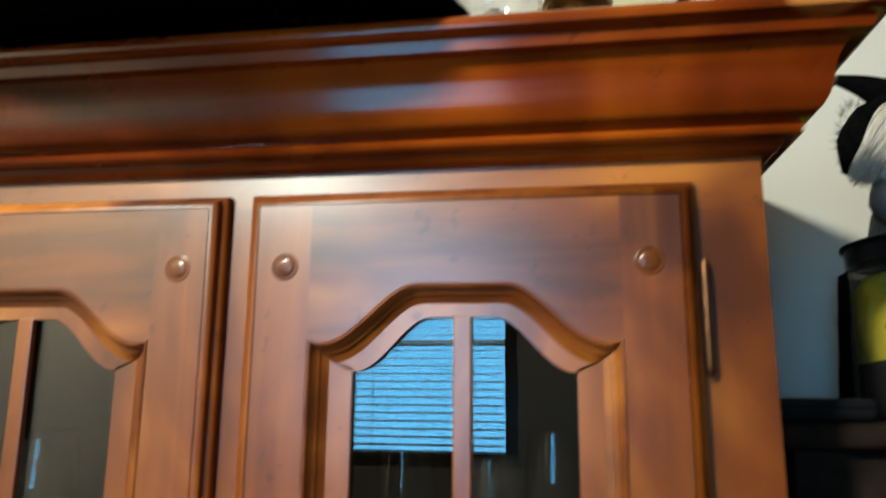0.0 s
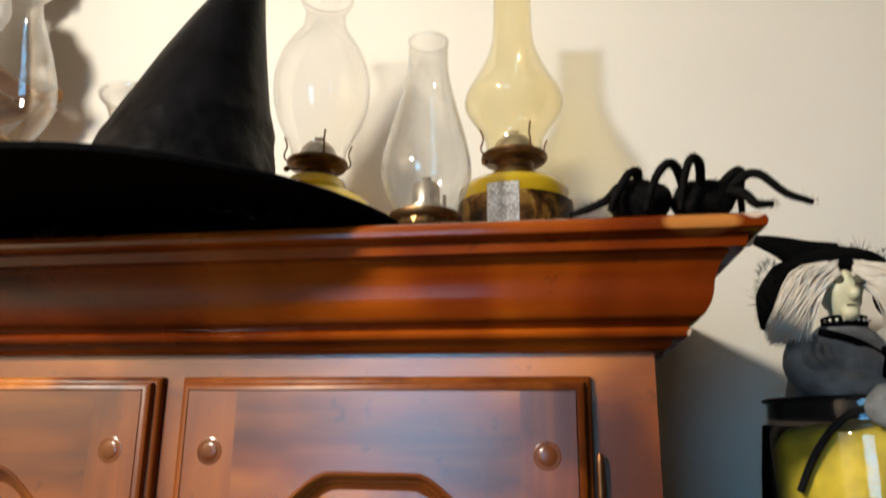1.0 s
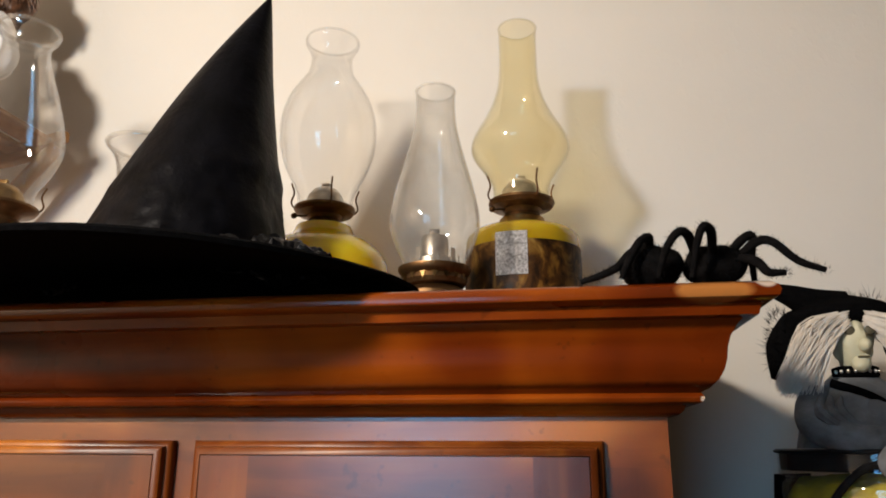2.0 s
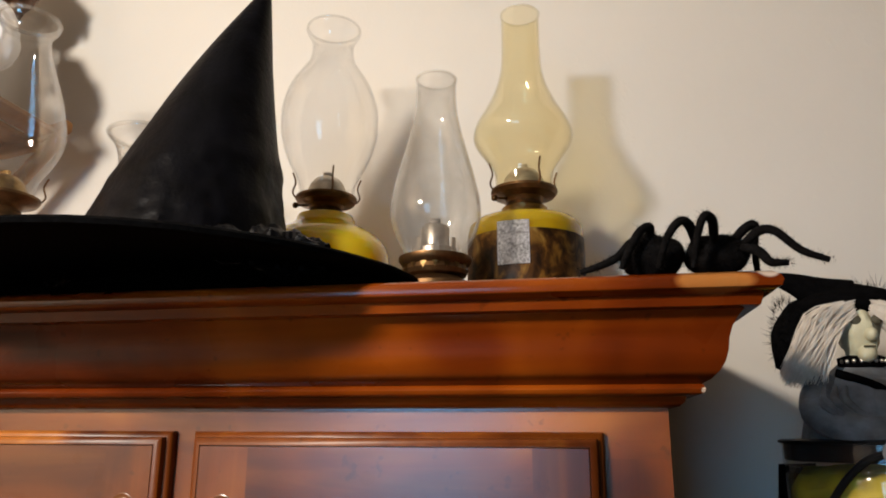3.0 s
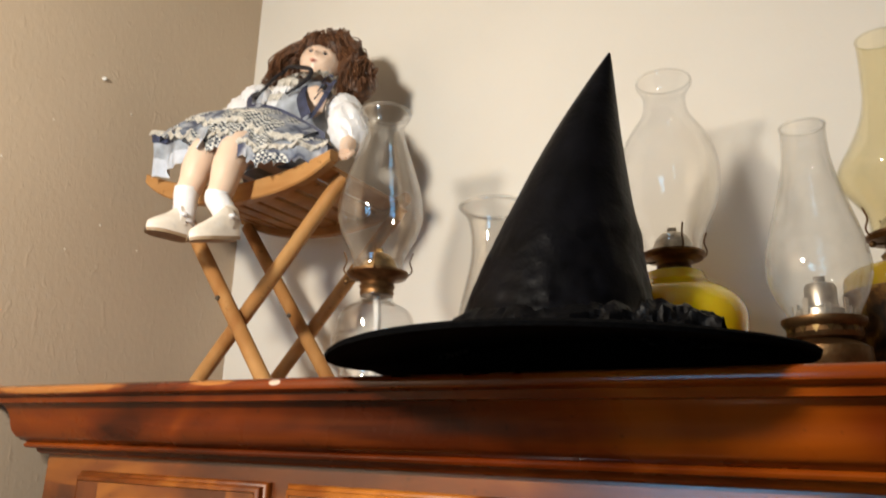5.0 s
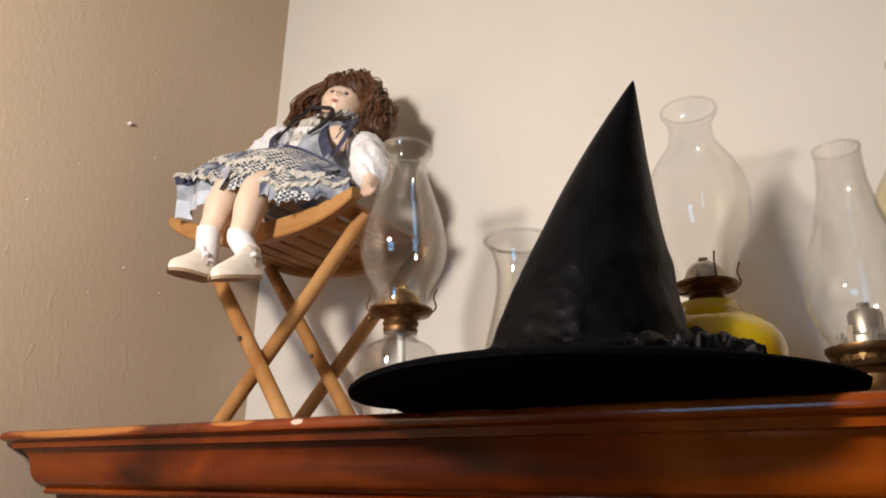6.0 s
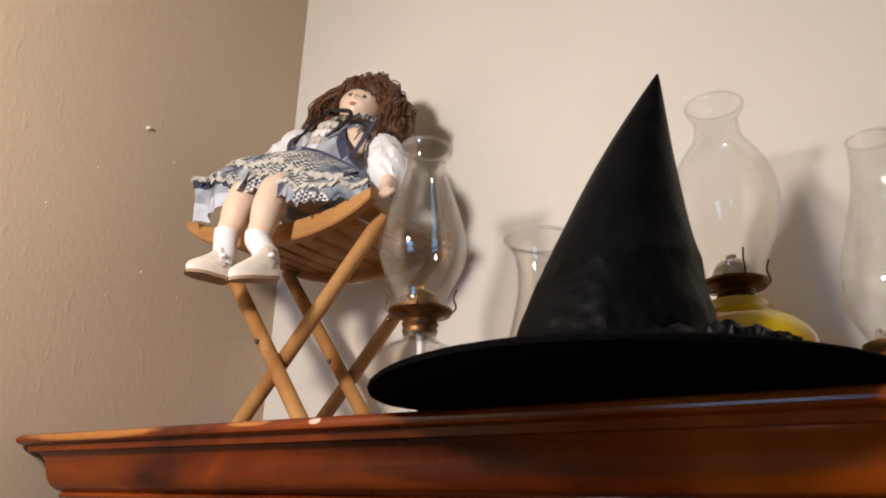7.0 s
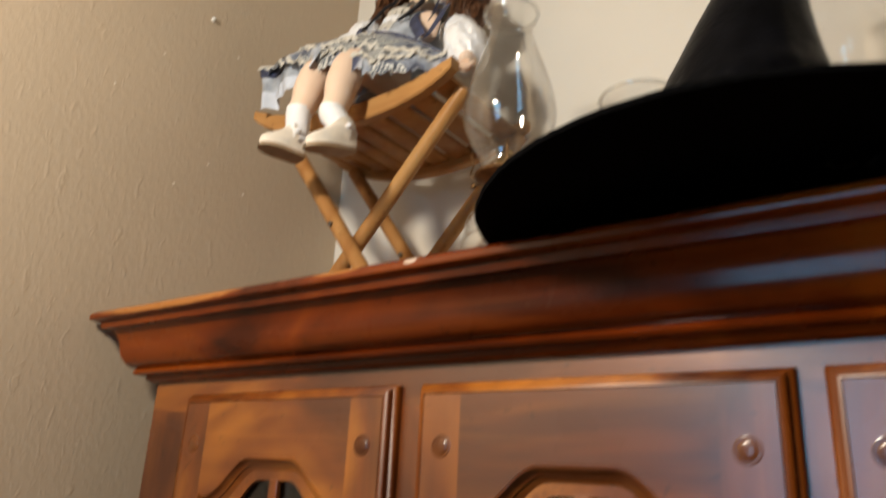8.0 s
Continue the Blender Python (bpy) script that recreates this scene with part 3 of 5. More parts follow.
bn = part("burner", lathe(*LB, [(0.027, 2.068), (0.026, 2.078), (0.0165, 2.082), (0.0165, 2.104), (0.0140, 2.108), (0.005, 2.109)], 32), M_TIN, lb, "tin burner dome")
part("wick", box(LB[0] - 0.006, LB[0] + 0.006, LB[1] - 0.002, LB[1] + 0.002, 2.105, 2.117, 0.001), M_IRON, bn)
for k in range(8):
    a = 2 * math.pi * (k + 0.3) / 8
    bm = box(-0.0035, 0.0035, -0.0006, 0.0006, 2.068, 2.083 + 0.006 * (k % 2), 0.0004, 1)
    bmesh.ops.rotate(bm, verts=bm.verts, cent=(0, 0, 0), matrix=Matrix.Rotation(a + math.pi / 2, 3, "Z"))
    bmesh.ops.translate(bm, verts=bm.verts, vec=(LB[0] + 0.0285 * math.cos(a), LB[1] + 0.0285 * math.sin(a), 0))
    part("prong", bm, M_TIN, bn)
part("chimney", shell(*LB, [(0.0350, 2.069), (0.0392, 2.079), (0.0462, 2.093), (0.0522, 2.110), (0.0541, 2.124), (0.0520, 2.145), (0.0458, 2.173), (0.0380, 2.201), (0.0310, 2.229), (0.0264, 2.253), (0.0248, 2.273), (0.0246, 2.290), (0.0251, 2.298)]), M_SMOKED, lb, "smoky soot-tinged glass chimney")

# tall lamp with a yellow chimney and a silver label
LC = (0.150, 0.936)
lc = thing("oil_lamp", (*LC, CAB_TOP), "oil lamp with yellow chimney, mottled font and silver label", "oil lamp", "oil lamps on the cabinet")
R_C = 0.077
part("font", lathe(*LC, [(0.070, 2.0005), (0.074, 2.006), (R_C, 2.016), (R_C, 2.128), (0.0755, 2.137), (0.068, 2.145), (0.050, 2.151), (0.030, 2.155), (0.026, 2.160)], 56), M_OLIVE, lc, "olive yellow glass font")
part("fill", lathe(*LC, [(0.071, 2.0), (0.0752, 2.007), (R_C + 0.0010, 2.017), (R_C + 0.0010, 2.118), (R_C - 0.002, 2.119)], 56), M_MOTTLE, lc, "brown mottled band round the font")
bm = bmesh.new()
g0 = []
for k in range(9):
    a = math.radians(-90 - 16 - 15 + 30 * k / 8 + 8)
    g0.append([(LC[0] + (R_C + o) * math.cos(a), LC[1] + (R_C + o) * math.sin(a), z) for o, z in ((0.0016, 2.072), (0.0022, 2.074), (0.0022, 2.126), (0.0016, 2.128), (0.0006, 2.128), (0.0006, 2.072))])
part("label", loft(g0, True), M_SILVER, lc, "silver glitter label")
burner(*LC, 2.190, 0.0455, lc, M_TIN, M_DARKBRASS)
part("collar", lathe(*LC, [(0.026, 2.152), (0.031, 2.155), (0.029, 2.160), (0.031, 2.165), (0.026, 2.170)], 32), M_BRASS, lc)
part("chimney", shell(*LC, [(0.0385, 2.192), (0.0387, 2.204), (0.0415, 2.220), (0.0520, 2.238), (0.0655, 2.258), (0.0690, 2.272), (0.0640, 2.289), (0.0490, 2.316), (0.0363, 2.345), (0.0297, 2.372), (0.0277, 2.402), (0.0275, 2.448), (0.0282, 2.462)]), M_YELLOW, lc, "yellow tinted glass chimney")

# clear lamp beside the stool
LD = (-0.556, 0.815)
ld = thing("oil_lamp", (*LD, CAB_TOP), "oil lamp with clear glass font, brass burner and chimney", "oil lamp", "oil lamps on the cabinet")
part("font", shell(*LD, [(0.052, 2.001), (0.054, 2.006), (0.050, 2.016), (0.050, 2.030), (0.060, 2.048), (0.0655, 2.066), (0.0655, 2.078), (0.062, 2.083), (0.0605, 2.088), (0.058, 2.108), (0.050, 2.122), (0.034, 2.131), (0.026, 2.137), (0.026, 2.150)], 0.003), M_BRIGHT, ld, "clear pressed glass font")
part("wick", tube([(LD[0], LD[1], 2.150), (LD[0] + 0.004, LD[1], 2.10), (LD[0] - 0.006, LD[1] + 0.006, 2.04), (LD[0] + 0.01, LD[1] - 0.01, 2.012)], 0.006, 8, 4), M_TRIM, ld)
burner(*LD, 2.180, 0.0485, ld, M_BRASS, M_DARKBRASS)
part("chimney", shell(*LD, [(0.0396, 2.182), (0.0396, 2.196), (0.0439, 2.212), (0.0578, 2.238), (0.0676, 2.268), (0.0663, 2.298), (0.0567, 2.338), (0.0449, 2.374), (0.0358, 2.402), (0.0321, 2.420), (0.0332, 2.432), (0.0396, 2.442), (0.0419, 2.449), (0.0407, 2.453)]), M_BRIGHT, ld)

# flared glass vase behind the hat
LV = (-0.382, 0.872)
vase = thing("glass_vase", (*LV, CAB_TOP), "clear glass vase with a flared rim", "vase")
part("body", shell(*LV, [(0.045, 2.0008), (0.055, 2.03), (0.058, 2.07), (0.052, 2.12), (0.042, 2.165), (0.036, 2.20), (0.036, 2.235), (0.042, 2.262), (0.052, 2.276), (0.054, 2.281)], 0.002), M_BRIGHT, vase)

# rounded lips of the chimneys and the vase
for (cx, cy), r, z, tops in ((LA, 0.0395, 2.4625, la), (LB, 0.0251, 2.298, lb), (LC, 0.0282, 2.462, lc), (LD, 0.0410, 2.4525, ld), (LV, 0.0540, 2.281, vase)):
    owner = [ob for ob in tops.children if ob.name.startswith("chimney")] or list(tops.children)
    fat = 0.0032 if tops in (ld, vase) else 0.0019
    part("rim", lathe(cx, cy, [(r - 0.0008 + fat * math.cos(q), z + fat * math.sin(q)) for q in [2 * math.pi * k / 8 for k in range(8)]], 48, closed=True), M_RIM if tops in (ld, vase) else M_RIM_THIN, owner[0])

# ---- witch hat ----
HX, HY, HZ = -0.2156, 0.7058, 2.0394
hat = thing("witch_hat", (HX, HY, CAB_TOP), "tall black pointed felt witch hat with satin band", "hat")


def brim_point(u, a, off):
    deep = 0.271 if math.sin(a) < 0 else 0.145
    ragged = 1 + 0.006 * noise.noise(Vector((math.cos(a) * 9, math.sin(a) * 9, 2)))
    x, y = 0.2675 * u * math.cos(a) * ragged, deep * u * math.sin(a) * ragged
    z = HZ + 0.0068 * x + 0.0677 * y - 0.0182 * (u * math.cos(a)) ** 2 + 0.006 * (1 - u) - 0.034 * u * max(0, math.sin(a)) + off
    return (HX + x, HY + y, z)


rows = []
for u, off in [(0.02, 0.002), (0.36, 0.002), (0.55, 0.002), (0.75, 0.002), (0.9, 0.0025), (0.985, 0.0035), (1.0, 0.001), (0.995, -0.003), (0.97, -0.0045), (0.9, -0.003), (0.75, -0.002), (0.55, -0.002), (0.36, -0.002), (0.02, -0.002)]:
    rows.append([brim_point(u, 2 * math.pi * k / 84, off) for k in range(84)])
part("brim", loft(rows, True), M_HATFELT, hat, "wide flat black felt brim")
TIPP = Vector((-0.166, 0.774, 2.440))
C0 = Vector((-0.238, 0.742, 2.040))


def folds(q, s):
    """Broad dents, sharp-edged creases and a buckled fold low on the cone."""
    dent = 0.022 * noise.noise(Vector((2.6 * q.x, 2.6 * q.y, 7 * s)))
    ridge = 1 - 2.4 * abs(noise.noise(Vector((2.2 * q.x + 3, 2.2 * q.y, 6.5 * s + 2 * q.x))))
    fine = 1 - 2.4 * abs(noise.noise(Vector((5 * q.x, 5 * q.y + 4, 15 * s))))
    low = max(0.0, 0.46 - s) / 0.46
    buckle = 0.045 * math.exp(-((s - 0.30 - 0.05 * q.x) / 0.035) ** 2) * (0.4 + 0.6 * noise.noise(Vector((4 * q.x, 4 * q.y, 1))))
    return (dent + 0.012 * ridge) * (1 - s) + 0.032 * fine * low + buckle


rows = []
for k in range(73):
    s = k / 72
    r = 0.123 * (1 - s) ** 0.93 + 0.0012 + 0.0045 * math.sin(math.pi * s ** 0.9)
    c = C0.lerp(TIPP, s) + Vector((-0.008 * math.sin(math.pi * s ** 1.3) - 0.0045 * math.sin(math.pi * s ** 0.9), 0, 0))
    row = []
    for j in range(112):
        a = 2 * math.pi * j / 112
        q = Vector((math.cos(a), math.sin(a), 0))
        row.append(c + q * r * (1 + folds(q, s)))
    rows.append(row)
part("crown", loft(rows, True), M_HATSATIN, hat, "creased black satin cone")
# gathered band: puckered all round, puffed out over the brim
rows = []
for h, r in ((0.000, 0.116), (0.003, 0.128), (0.009, 0.133), (0.016, 0.131), (0.022, 0.125), (0.027, 0.119), (0.034, 0.104)):
    row = []
    for j in range(160):
        a = 2 * math.pi * j / 160
        gather = 0.007 * (1 - 2.2 * abs(noise.noise(Vector((7 * math.cos(a), 7 * math.sin(a), 40 * h))))) + 0.005 * noise.noise(Vector((16 * math.cos(a), 16 * math.sin(a), 70 * h)))
        rr = r + gather
        row.append((C0.x + rr * math.cos(a), C0.y + rr * 0.97 * math.sin(a), 2.044 + h + 0.008 * noise.noise(Vector((a * 2.5, 3, 5)))))
    rows.append(row)
part("band", loft(rows, True), M_BAND, hat, "crumpled black satin band")


def knot(a, b, width, seed, sag):
    """A crumpled length of ribbon from a to b."""
    a, b = Vector(a), Vector(b)
    lines = []
    for k in range(37):
        q = k / 36
        c = a.lerp(b, q) + Vector((0, 0.020 * math.sin(2.6 * q), sag * math.sin(math.pi * q)))
        w = width * (0.55 + 0.55 * math.sin(math.pi * min(1, q * 0.92 + 0.06))) * (1 - 0.45 * math.exp(-((q - 0.3) / 0.06) ** 2))
        row = []
        for j in range(28):
            t = 2 * math.pi * j / 28
            d = Vector((0, math.cos(t), math.sin(t) * 0.85))
            crush = 0.45 * noise.noise(Vector((q * 8 + seed, math.cos(t) * 1.6, math.sin(t) * 1.6))) + 0.25 * (1 - 2.4 * abs(noise.noise(Vector((q * 13 + seed, math.cos(t) * 3, math.sin(t) * 3)))))
            row.append(c + d * w * (1 + crush))
        lines.append(row)
    return loft(lines, True)


part("bow", knot((-0.150, 0.640, 2.054), (-0.030, 0.650, 2.040), 0.022, 0.0, 0.002), M_BAND, hat, "crumpled black satin bow")
part("bow", knot((-0.300, 0.640, 2.052), (-0.372, 0.690, 2.040), 0.017, 5.0, 0.004), M_BAND, hat, "crumpled black satin ribbon end")


# ---- folding slatted stool that carries the doll ----
SX, SY0, SY1 = -0.880, 0.790, 1.045
SHW = 0.232


def seat_z(x):
    return 2.372 + 0.80 * (x - SX) ** 2 - 0.07 * (x - SX)


stool = thing("folding_stool", (SX, 0.92, CAB_TOP), "small folding pine stool with curved slatted seat", "stool")


def seat_board(y0, y1):
    lines = []
    for k in range(25):
        x = SX - SHW + 2 * SHW * k / 24
        e = 1 - 0.45 * abs(2 * k / 24 - 1) ** 6
        z = seat_z(x)
        h = 0.036 * e
        lines.append([(x, y0, z - 0.003), (x, y0 + 0.003, z), (x, y1 - 0.003, z), (x, y1, z - 0.003), (x, y1, z - h + 0.003), (x, y1 - 0.003, z - h), (x, y0 + 0.003, z - h), (x, y0, z - h + 0.003)])
    bm = loft(lines, True)
    for end in (lines[0], lines[-1]):
        bm.faces.new([bm.verts.new(p) for p in end])
    bmesh.ops.remove_doubles(bm, verts=bm.verts, dist=1e-5)
    return bm


part("seat_rail", seat_board(SY0, SY0 + 0.022), M_PINE, stool, "curved pine front rail")
part("seat_rail", seat_board(SY1 - 0.022, SY1), M_PINE, stool)
for k in range(9):
    x = SX - 0.196 + 0.049 * k
    z = seat_z(x) - 0.010
    bm = box(x - 0.019, x + 0.019, SY0 + 0.020, SY1 - 0.020, z - 0.010, z, 0.002)
    bmesh.ops.rotate(bm, verts=bm.verts, cent=(x, 0, z), matrix=Matrix.Rotation(-math.atan(1.6 * (x - SX) - 0.07), 3, "Y"))
    part("slat", bm, M_PINE_UP, stool)
for ya, yb in ((0.822, 0.850), (1.010, 1.036)):
    part("leg", tube([(-1.045, ya, 2.372), (-0.765, ya, 2.0005)], 0.0135, 14, 1), M_PINE_UP, stool)
    part("leg", tube([(-0.662, yb, 2.372), (-0.990, yb, 2.0005)], 0.0135, 14, 1), M_PINE_UP, stool)
    part("bolt", tube([(-0.893, ya - 0.017, 2.166), (-0.893, ya - 0.012, 2.166)], 0.0045, 10, 1), M_IRON, stool)

# ---- toy spider ----
rng = random.Random(4)


def fuzz(points, count, length, width):
    bm = bmesh.new()
    for _ in range(count):
        c, r = points[rng.randrange(len(points))]
        d = Vector((rng.gauss(0, 1), rng.gauss(0, 1), rng.gauss(0, 1))).normalized()
        p = Vector(c) + Vector((d.x * r[0], d.y * r[1], d.z * r[2])) * 0.97
        s = d.orthogonal().normalized() * width
        q = p + (d + Vector((rng.gauss(0, 0.4), rng.gauss(0, 0.4), rng.gauss(0, 0.4)))) * length * rng.uniform(0.4, 1)
        bm.faces.new([bm.verts.new(p - s), bm.verts.new(p + s), bm.verts.new(q)])
    return bm


SPX, SPY = 0.305, 0.624
spider = thing("toy_spider", (SPX, SPY, CAB_TOP), "black fuzzy toy spider with bent legs", "toy spider")
for name, dx, size in (("abdomen", -0.027, (0.0270, 0.027, 0.0190)), ("head", 0.026, (0.0270, 0.021, 0.0180))):
    c = (SPX + dx, SPY + 0.006, CAB_TOP + size[2] + 0.001)
    part(name, join(ball(c, size, 26, 0.004, 70), fuzz([(c, size)], 1400, 0.0042, 0.0004)), M_FUR, spider)
# hip, knee, shin and foot of each leg, measured from the body's middle
LEGS = [((-0.030, -0.004, 0.030), (-0.044, -0.012, 0.034), (-0.058, -0.016, 0.018), (-0.072, -0.016, 0.010), (-0.090, -0.014, 0.004)),
        ((-0.030, 0.004, 0.036), (-0.030, -0.012, 0.048), (-0.040, -0.024, 0.040), (-0.050, -0.024, 0.020), (-0.056, -0.022, 0.004)),
        ((0.008, -0.010, 0.030), (0.000, -0.028, 0.044), (-0.009, -0.036, 0.045), (-0.019, -0.034, 0.030), (-0.026, -0.022, 0.004)),
        ((0.022, -0.010, 0.030), (0.019, -0.028, 0.046), (0.012, -0.036, 0.050), (0.006, -0.036, 0.036), (0.002, -0.022, 0.004)),
        ((0.044, 0.000, 0.026), (0.058, -0.010, 0.040), (0.070, -0.016, 0.038), (0.088, -0.017, 0.018), (0.109, -0.016, 0.008)),
        ((0.038, 0.010, 0.030), (0.050, 0.008, 0.047), (0.060, 0.006, 0.052), (0.062, 0.022, 0.032), (0.066, 0.036, 0.004)),
        ((0.044, -0.012, 0.024), (0.054, -0.020, 0.018), (0.061, -0.024, 0.006), (0.067, -0.025, 0.0045), (0.075, -0.026, 0.004)),
        ((-0.010, 0.020, 0.030), (-0.014, 0.040, 0.046), (-0.026, 0.056, 0.030), (-0.034, 0.066, 0.014), (-0.042, 0.074, 0.004))]
for leg in LEGS:
    pts = [(SPX + a, SPY + b, CAB_TOP + 0.004 + (c - 0.004) * 0.86) for a, b, c in leg]
    line = smooth_line(pts, 5)
    part("leg", join(tube(pts, [0.0038, 0.0042, 0.0036, 0.0032, 0.0024], 10, 5), fuzz([(p, (0.0034, 0.0034, 0.0034)) for p in line], 520, 0.0036, 0.0003)), M_FUR, spider)

# ---- seated doll in a checked dress: one shape ----
M_SKIN = plain("doll_bisque", (0.74, 0.55, 0.42), 0.38, 0, 0.05, 12, 0.0)
M_CURL = plain("doll_brown_curls", (0.105, 0.043, 0.017), 0.5, 0, 0.6, 120, 0.3)
M_LACE = plain("cream_lace", (0.64, 0.61, 0.55), 0.8, 0, 0.3, 260, 1.0)
M_SHOE = plain("cream_doll_shoe", (0.74, 0.67, 0.58), 0.45, 0, 0.10, 60, 0.15)
M_SOLE = plain("tan_doll_sole", (0.32, 0.22, 0.13), 0.6, 0, 0.2, 40, 0.1)
M_LIP = plain("rosy_doll_lip", (0.52, 0.20, 0.15), 0.4, 0, 0.05, 20, 0.0)
M_RIBBON = plain("dark_ribbon", (0.012, 0.011, 0.015), 0.4)
M_SATIN = plain("white_satin", (0.80, 0.80, 0.82), 0.40, 0, 0.06, 30, 0.3)
M_GREY = plain("grey_blue_satin", (0.32, 0.35, 0.40), 0.38, 0, 0.45, 26, 0.4)
M_PALE = plain("pale_blue_lining", (0.52, 0.56, 0.64), 0.5, 0, 0.15, 30, 0.3)
M_NAVY = plain("navy_cloth", (0.035, 0.042, 0.085), 0.6, 0, 0.5, 50, 0.4)


def checked(name):
    m, n, l, p = material(name)
    tc, ck = n.new("ShaderNodeTexCoord"), n.new("ShaderNodeTexChecker")
    mp = n.new("ShaderNodeMapping")
    mp.inputs["Rotation"].default_value = (0.5, 0.4, 0.7)
    l.new(tc.outputs["Object"], mp.inputs[0])
    l.new(mp.outputs[0], ck.inputs[0])
    ck.inputs["Scale"].default_value = 170
    ck.inputs[1].default_value, ck.inputs[2].default_value = (0.030, 0.042, 0.070, 1), (0.66, 0.66, 0.62, 1)
    big = ramp(m, tex_noise(m, 13, 3), [(0.34, (0.045, 0.055, 0.11)), (0.44, (0.38, 0.40, 0.44)), (0.52, (0.22, 0.25, 0.31)), (0.58, (0.035, 0.042, 0.085)), (0.70, (0.42, 0.45, 0.50))])
    pick = ramp(m, tex_noise(m, 12, 1), [(0.50, (0, 0, 0)), (0.52, (1, 1, 1))])
    l.new(mix(m, pick, big, ck.outputs[0]), p.inputs["Base Color"])
    p.inputs["Roughness"].default_value = 0.62
    bump(m, tex_noise(m, 60, 3), 0.5, 0.003)
    return m


M_CHECK = checked("blue_checked_cloth")
rng = random.Random(11)
bits = []


def add(bm, i):
    bits.append(slot(bm, i))


def ruffle(line, deep, out, waves, i, lift=0.002, scallop=0.3):
    """A gathered strip that hangs deep from a line and folds outwards."""
    n = len(line)
    strips = []
    for k in range(6):
        q = k / 5
        row = []
        for j, p in enumerate(line):
            f = 2 * math.pi * waves * j / (n - 1)
            wob = 0.35 * math.sin(f) + 0.25 * math.sin(2.3 * f + 1) + 1.2 * noise.noise(Vector((0.9 * f, deep * 90, 2)))
            row.append(Vector(p) + Vector((0.004 * q * math.cos(f), -out * q * (1 + 0.5 * wob) - 0.0015, lift - deep * q * (1 + scallop * 0.5 * wob) + 0.003 * q * math.sin(f * 1.7))))
        strips.append(row)
    add(loft(strips, False), i)


# slots: 0 skin, 1 hair, 2 check, 3 lace, 4 shoe, 5 ribbon, 6 grey satin, 7 white satin, 8 lip, 9 navy, 10 sole, 11 pale lining
# torso, leaning back on the wall
add(tube([(-0.852, 0.905, 2.405), (-0.852, 0.912, 2.48), (-0.842, 0.935, 2.56), (-0.832, 0.958, 2.625)], [0.080, 0.066, 0.066, 0.034], 28, 6), 6)
add(tube([(-0.834, 0.950, 2.61), (-0.836, 0.962, 2.665)], [0.024, 0.021], 16, 2), 0)
add(ball((-0.790, 0.898, 2.565), (0.030, 0.018, 0.034), 18, 0.004, 60), 0)

# head: chin up, turned a little aside
HEADM = Matrix.Translation((-0.826, 0.955, 2.680)) @ pose(0, 0, 0, -11, 0, 26) @ pose(0, 0, 0, 0, 14, 0)
skull = bmesh.new()
bmesh.ops.create_uvsphere(skull, u_segments=48, v_segments=34, radius=1)
for v in skull.verts:
    d = v.co.normalized()
    near = lambda x, z, w: math.exp(-((d.x - x) ** 2 + (d.z - z) ** 2) / w ** 2) if d.y < 0 else 0.0
    k = 1 + 0.20 * near(0, -0.12, 0.11) + 0.06 * near(0, -0.02, 0.08) - 0.10 * near(0.33, 0.08, 0.15) - 0.10 * near(-0.33, 0.08, 0.15)
    k += 0.05 * near(0.42, -0.30, 0.25) + 0.05 * near(-0.42, -0.30, 0.25) + 0.10 * near(0, -0.80, 0.22) + 0.05 * near(0, -0.42, 0.15)
    v.co = Vector((d.x * 0.045 * (1 - 0.16 * max(0, -d.z)), d.y * 0.044, d.z * 0.047)) * k
bmesh.ops.transform(skull, matrix=HEADM, verts=skull.verts)
add(skull, 0)
for sx in (-1, 1):
    add(ball(HEADM @ Vector((sx * 0.0138, -0.0368, 0.0045)), (0.0062, 0.0034, 0.0036), 14, turn=HEADM.to_3x3().to_4x4()), 5)
    # a glint on the eye, modelled as a tiny white ball
    add(ball(HEADM @ Vector((sx * 0.0138 - 0.002, -0.0398, 0.0055)), (0.0011, 0.0011, 0.0011), 8), 7)
    add(tube([HEADM @ Vector((sx * x, -0.0395 + 0.15 * x, z)) for x, z in ((0.0065, 0.0135), (0.014, 0.0168), (0.022, 0.0140))], [0.0005, 0.0011, 0.0004], 6, 4), 1)
    add(tube([HEADM @ Vector((sx * x, -0.0405 + 0.11 * x, z)) for x, z in ((0.0075, 0.0062), (0.014, 0.0092), (0.021, 0.0060))], [0.0005, 0.0010, 0.0005], 6, 4), 1)
add(tube([HEADM @ Vector((x, -0.0445 + 0.2 * abs(x), -0.0205 + z)) for x, z in ((-0.0085, 0.0008), (-0.003, 0.0015), (0, 0.0004), (0.003, 0.0015), (0.0085, 0.0008))], [0.0006, 0.0018, 0.0020, 0.0018, 0.0006], 8, 4), 8)
add(tube([HEADM @ Vector((x, -0.0440 + 0.2 * abs(x), -0.0236)) for x in (-0.006, 0.0, 0.006)], [0.0006, 0.0022, 0.0006], 8, 4), 8)

# hair: a padded cap, then locks of many wavy strands
cap = ball((0, 0.012, 0.012), (0.050, 0.044, 0.050), 28, 0.006, 40)
bmesh.ops.transform(cap, matrix=HEADM, verts=cap.verts)
add(cap, 1)
for c, r in (((-0.768, 0.985, 2.665), (0.030, 0.030, 0.050)), ((-0.745, 0.978, 2.622), (0.030, 0.028, 0.034)), ((-0.905, 0.985, 2.705), (0.038, 0.026, 0.026)), ((-0.950, 0.968, 2.690), (0.024, 0.022, 0.018))):
    add(ball(c, r, 22, 0.010, 50), 1)


